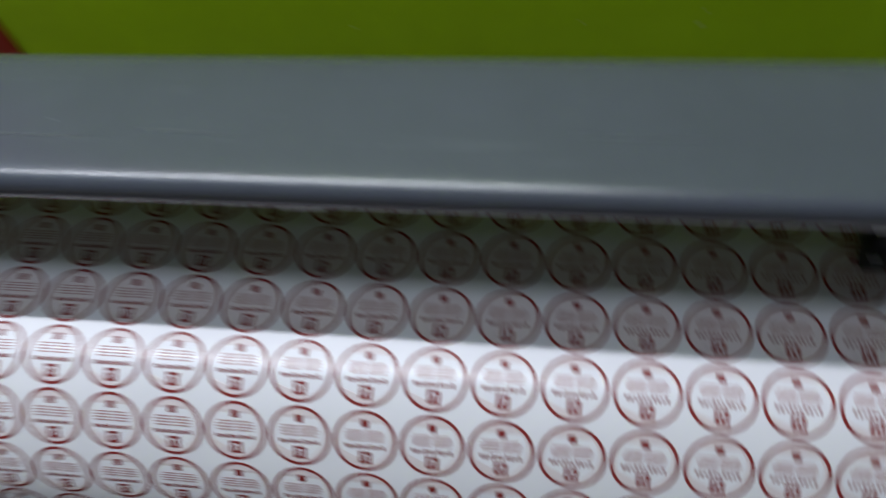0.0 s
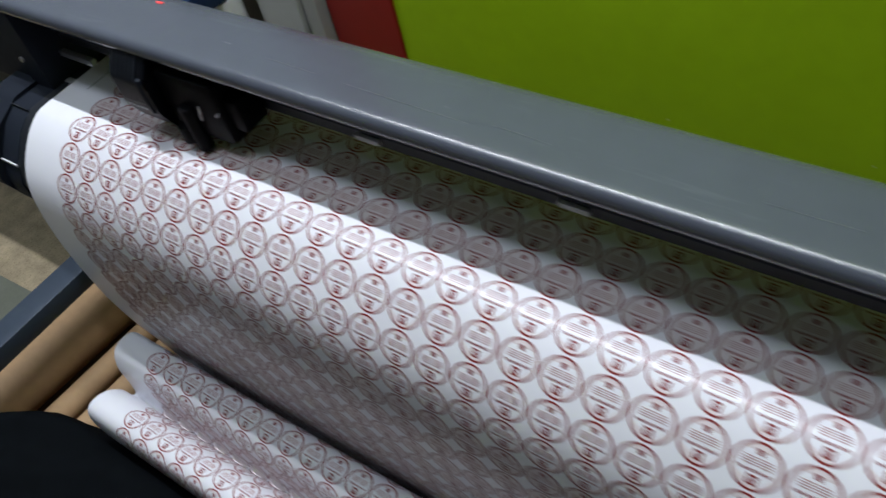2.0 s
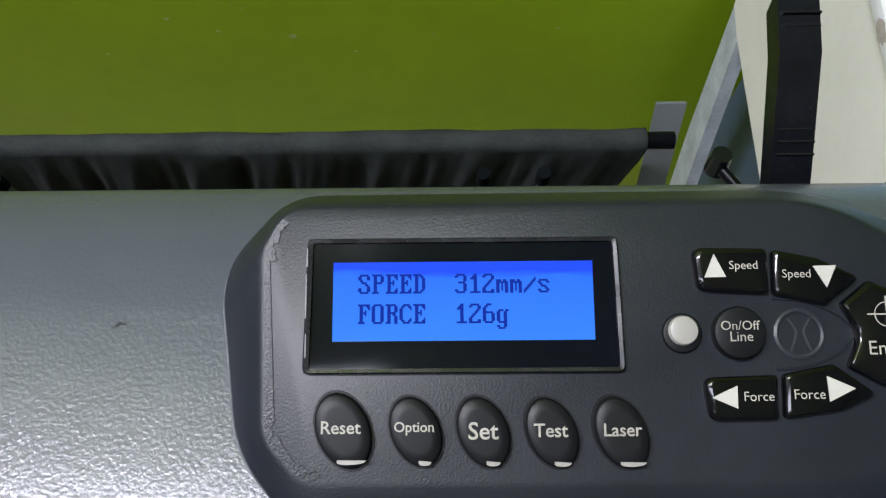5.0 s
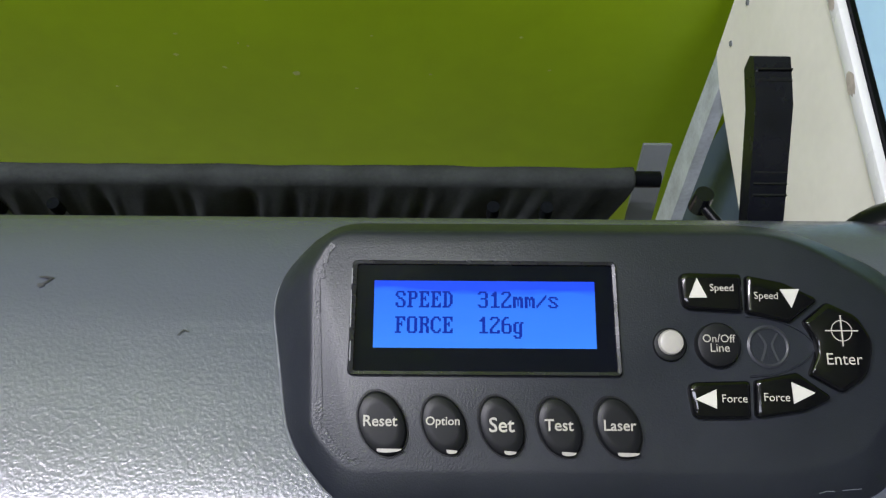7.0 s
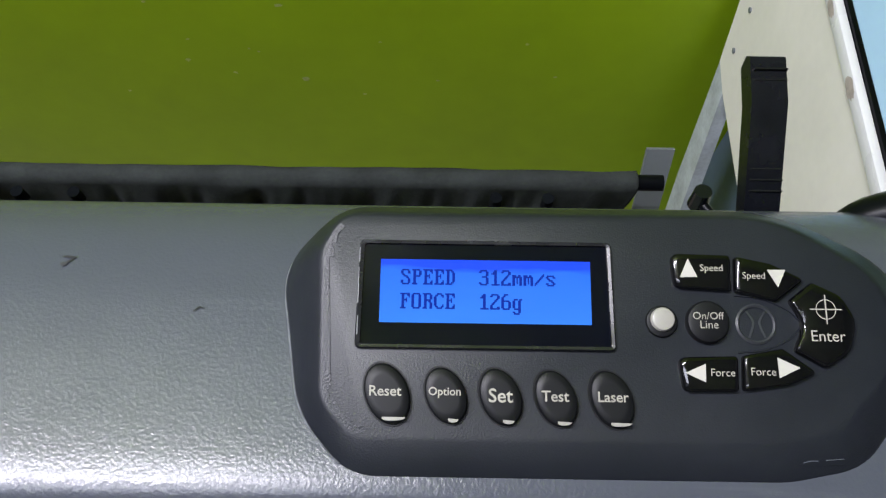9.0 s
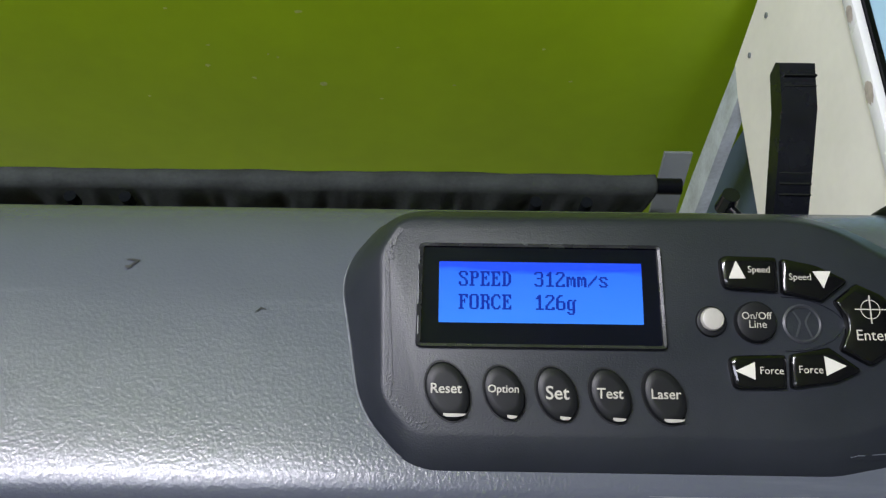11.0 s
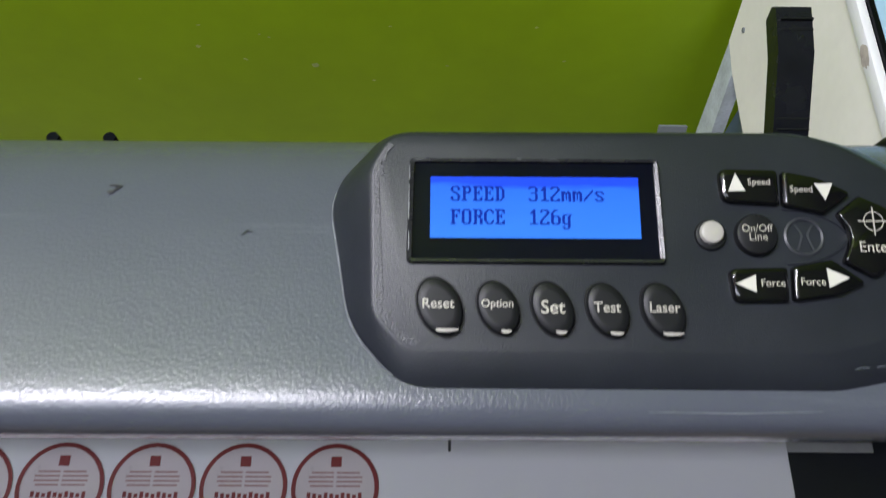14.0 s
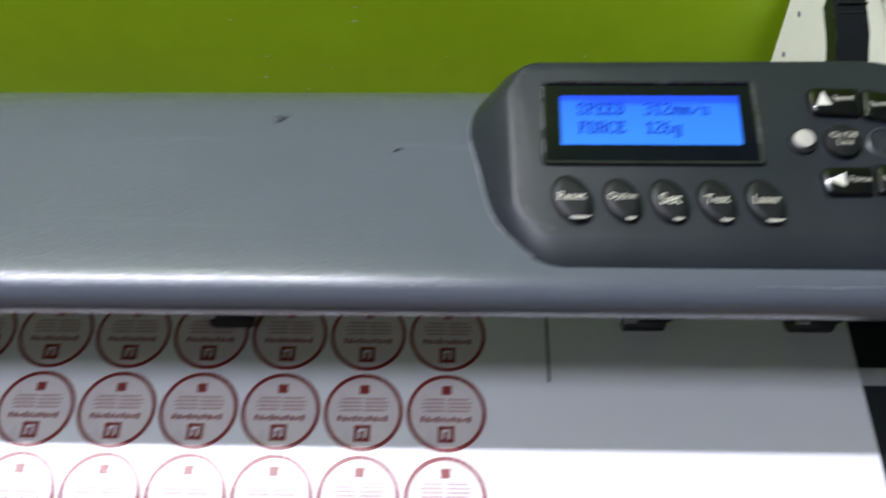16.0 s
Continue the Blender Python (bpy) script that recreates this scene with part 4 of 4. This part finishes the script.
# ---------------------------------------------------------------- white work table at the right
table = thing("side_table", "ivory work table with a pale blue top and black edging", "table", at=(0, 0, Z0))
part("side_panel", extrude(bmesh.new(), [(0.4880, -0.37), (0.4880, -0.2665), (0.0, -0.2665), (0.0, -0.487), (0.4190, -0.487), (0.4560, -0.480)], 0.285, 0.303), M_SIDE, table, "ivory enamelled side panel", soft=False)
part("side_brace", extrude(bmesh.new(), [(0.4560, -0.4805), (0.4190, -0.4875), (0.2500, -1.10), (0.3000, -1.10), (0.4180, -0.66)], 0.2855, 0.300), M_BRACE, table, "stained pale blue-white slanted leg", soft=False)
part("edge_lip", boxed(0.2815, 0.2890, 0.0, 0.488, -0.2660, -0.2530, 0.002), M_ROLLW, table, "pale rounded top edge")
part("black_edging", boxed(0.2893, 0.2940, -0.01, 0.4885, -0.2660, -0.2505, 0.0015), M_BLACK, table, "black edging strip")
part("table_top", boxed(0.2942, 1.30, -0.01, 0.4885, -0.2650, -0.2510, 0.001), M_MATBLUE, table, "pale blue table top")
for hy, hz in ((0.4386, -0.4417), (0.448, -0.3917)):
    part("rivet_hole", rod(bmesh.new(), (0.2835, hy, hz), (0.2852, hy, hz), 0.0028, 14), M_BRACKET, table)
for sy, sz, r in ((0.262, -0.2597, 0.0075), (0.335, -0.2595, 0.006), (0.36, -0.260, 0.004)):
    bmv = bmesh.new()
    bmv.faces.new([bmv.verts.new((0.2812, sy + r * 1.3 * math.cos(6.283 * i / 20) * (1 + 0.15 * math.sin(3 * i)), sz + r * 0.75 * math.sin(6.283 * i / 20) * (1 + 0.12 * math.sin(5 * i)))) for i in range(20)])
    part("scuff", bmv, M_SOOT, table, "brownish scuff", soft=False)
part("leg", boxed(0.3035, 0.3435, 0.02, 0.06, -1.10, -0.2725, 0.003), M_SIDE, table)
part("leg", boxed(1.25, 1.29, 0.02, 0.06, -1.10, -0.2655, 0.003), M_SIDE, table)
part("leg", boxed(1.25, 1.29, 0.44, 0.48, -1.10, -0.2655, 0.003), M_SIDE, table)
part("under_panel", boxed(0.36, 0.366, 0.02, 0.487, -1.0, -0.30), M_BLUEGREY, table, "blue-grey sheet under the table", soft=False)

# ---------------------------------------------------------------- things behind at the left
bench = thing("cutting_bench", "beige bench with a blue front band and a yellow tape rule", "bench", at=(0, 0, Z0))
part("bench_top", boxed(-2.9, -1.722, 0.06, 0.557, -0.335, -0.302, 0.004), M_BEIGE, bench, "beige laminate bench top")
part("blue_band", boxed(-1.7215, -1.450, 0.06, 0.557, -0.345, -0.300, 0.003), M_BLUE, bench, "glossy blue band")
part("pale_strip", boxed(-1.90, -1.855, 0.062, 0.499, -0.3019, -0.2995, 0.001), M_BOARD, bench, "pale metal guide strip")
tp = part("tape_rule", boxed(-1.955, -1.922, 0.062, 0.499, -0.3019, -0.3000), M_YELLOW, bench, "yellow tape rule", soft=False)
for i in range(40):
    part("tick", boxed(-1.955, -1.943 if i % 5 else -1.936, 0.07 + i * 0.0106, 0.0712 + i * 0.0106, -0.3003, -0.2997), M_MARK, tp, soft=False)
for lx, ly in ((-1.95, 0.44), (-2.85, 0.44), (-2.85, 0.10), (-1.95, 0.10)):
    part("leg", boxed(lx - 0.025, lx + 0.025, ly - 0.025, ly + 0.025, -1.10, -0.3355, 0.003), M_STAND, bench)

fr = thing("film_roll", "white film roll standing upright by the wall", "roll", at=(-1.494, 0.405, 0))
part("film", pipe(bmesh.new(), (0, 0, 0), (0.0, 0.0, 0.750), 0.045, 0.012), M_ROLLW, fr)
bl = thing("leaning_board", "grey-white board leaning on the wall", "board", at=(0, 0, 0))
bm = boxed(-1.440, -1.330, -0.007, 0.007, 0.0, 1.25, 0.002)
bm.transform(Matrix.Translation((0, 0.432, 0)) @ Matrix.Rotation(radians(-2.2), 4, "X"))
part("board", bm, M_BOARD, bl, "matt grey-white board")
# added board that makes the dark gap between film roll and leaning board
b2 = thing("gap_board", "dark grey board added as the dark gap by the wall", "board", at=(0, 0, 0))
part("board", boxed(-1.600, -1.400, 0.500, 0.516, 0.0, 1.30, 0.002), M_GAP, b2)
b3 = thing("wall_batten", "narrow grey-white upright batten on the wall", "batten", at=(0, 0, 0))
part("batten", boxed(-1.326, -1.289, 0.462, 0.5600, 0.0, 1.60, 0.002), M_BOARD, b3)

# cardboard cores and shelf at the lower left
for x, lean, r in ((-1.690, 0.08, 0.040), (-1.562, 0.08, 0.055), (-1.4615, 0.06, 0.026), (-1.3875, 0.06, 0.026)):
    xa, xb, z = x - 0.39 * lean, x + 0.55 * lean, -0.8265 + r
    tb = thing("cardboard_tube", "brown cardboard roll core lying on the low rack", "cardboard tube", at=(0, 0, Z0), group="cores on the rack")
    part("core", pipe(bmesh.new(), (xa, -0.62, z), (xb, 0.32, z), r, 0.006), M_CARD, tb)
rk = thing("low_rack", "slate blue steel rack under the roll cores", "rack", at=(0, 0, Z0))
part("rack_rail", boxed(-1.80, -1.34, -0.50, -0.46, -0.865, -0.8265, 0.003), M_STAND, rk)
part("rack_rail", boxed(-1.80, -1.34, 0.16, 0.20, -0.865, -0.8265, 0.003), M_STAND, rk)
part("rack_panel", boxed(-1.80, -1.34, -0.459, 0.159, -0.860, -0.850), M_CARDIN, rk, "dark brown shelf board", soft=False)
for lx in (-1.79, -1.38):
    for ly in (-0.48, 0.18):
        part("rack_leg", boxed(lx - 0.012, lx + 0.012, ly - 0.012, ly + 0.012, -1.10, -0.8655, 0.002), M_STAND, rk)
part("rack_side", boxed(-1.535, -1.480, -0.62, 0.10, -0.640, -0.600, 0.003), M_STAND, rk, "slate blue long bar")
part("rack_post", boxed(-1.834, -1.801, 0.165, 0.198, -0.862, -0.600, 0.003), M_STAND, rk)
slab = thing("floor_slab", "grey-green flat slab lying on the floor", "slab", at=(0, 0, 0))
bm = boxed(-0.45, 0.45, -0.30, 0.30, 0.0, 0.03, 0.004)
bm.transform(Matrix.Translation((-2.17, -0.392, 0)) @ Matrix.Rotation(radians(2.5), 4, "Z"))
part("slab", bm, M_SLAB, slab)
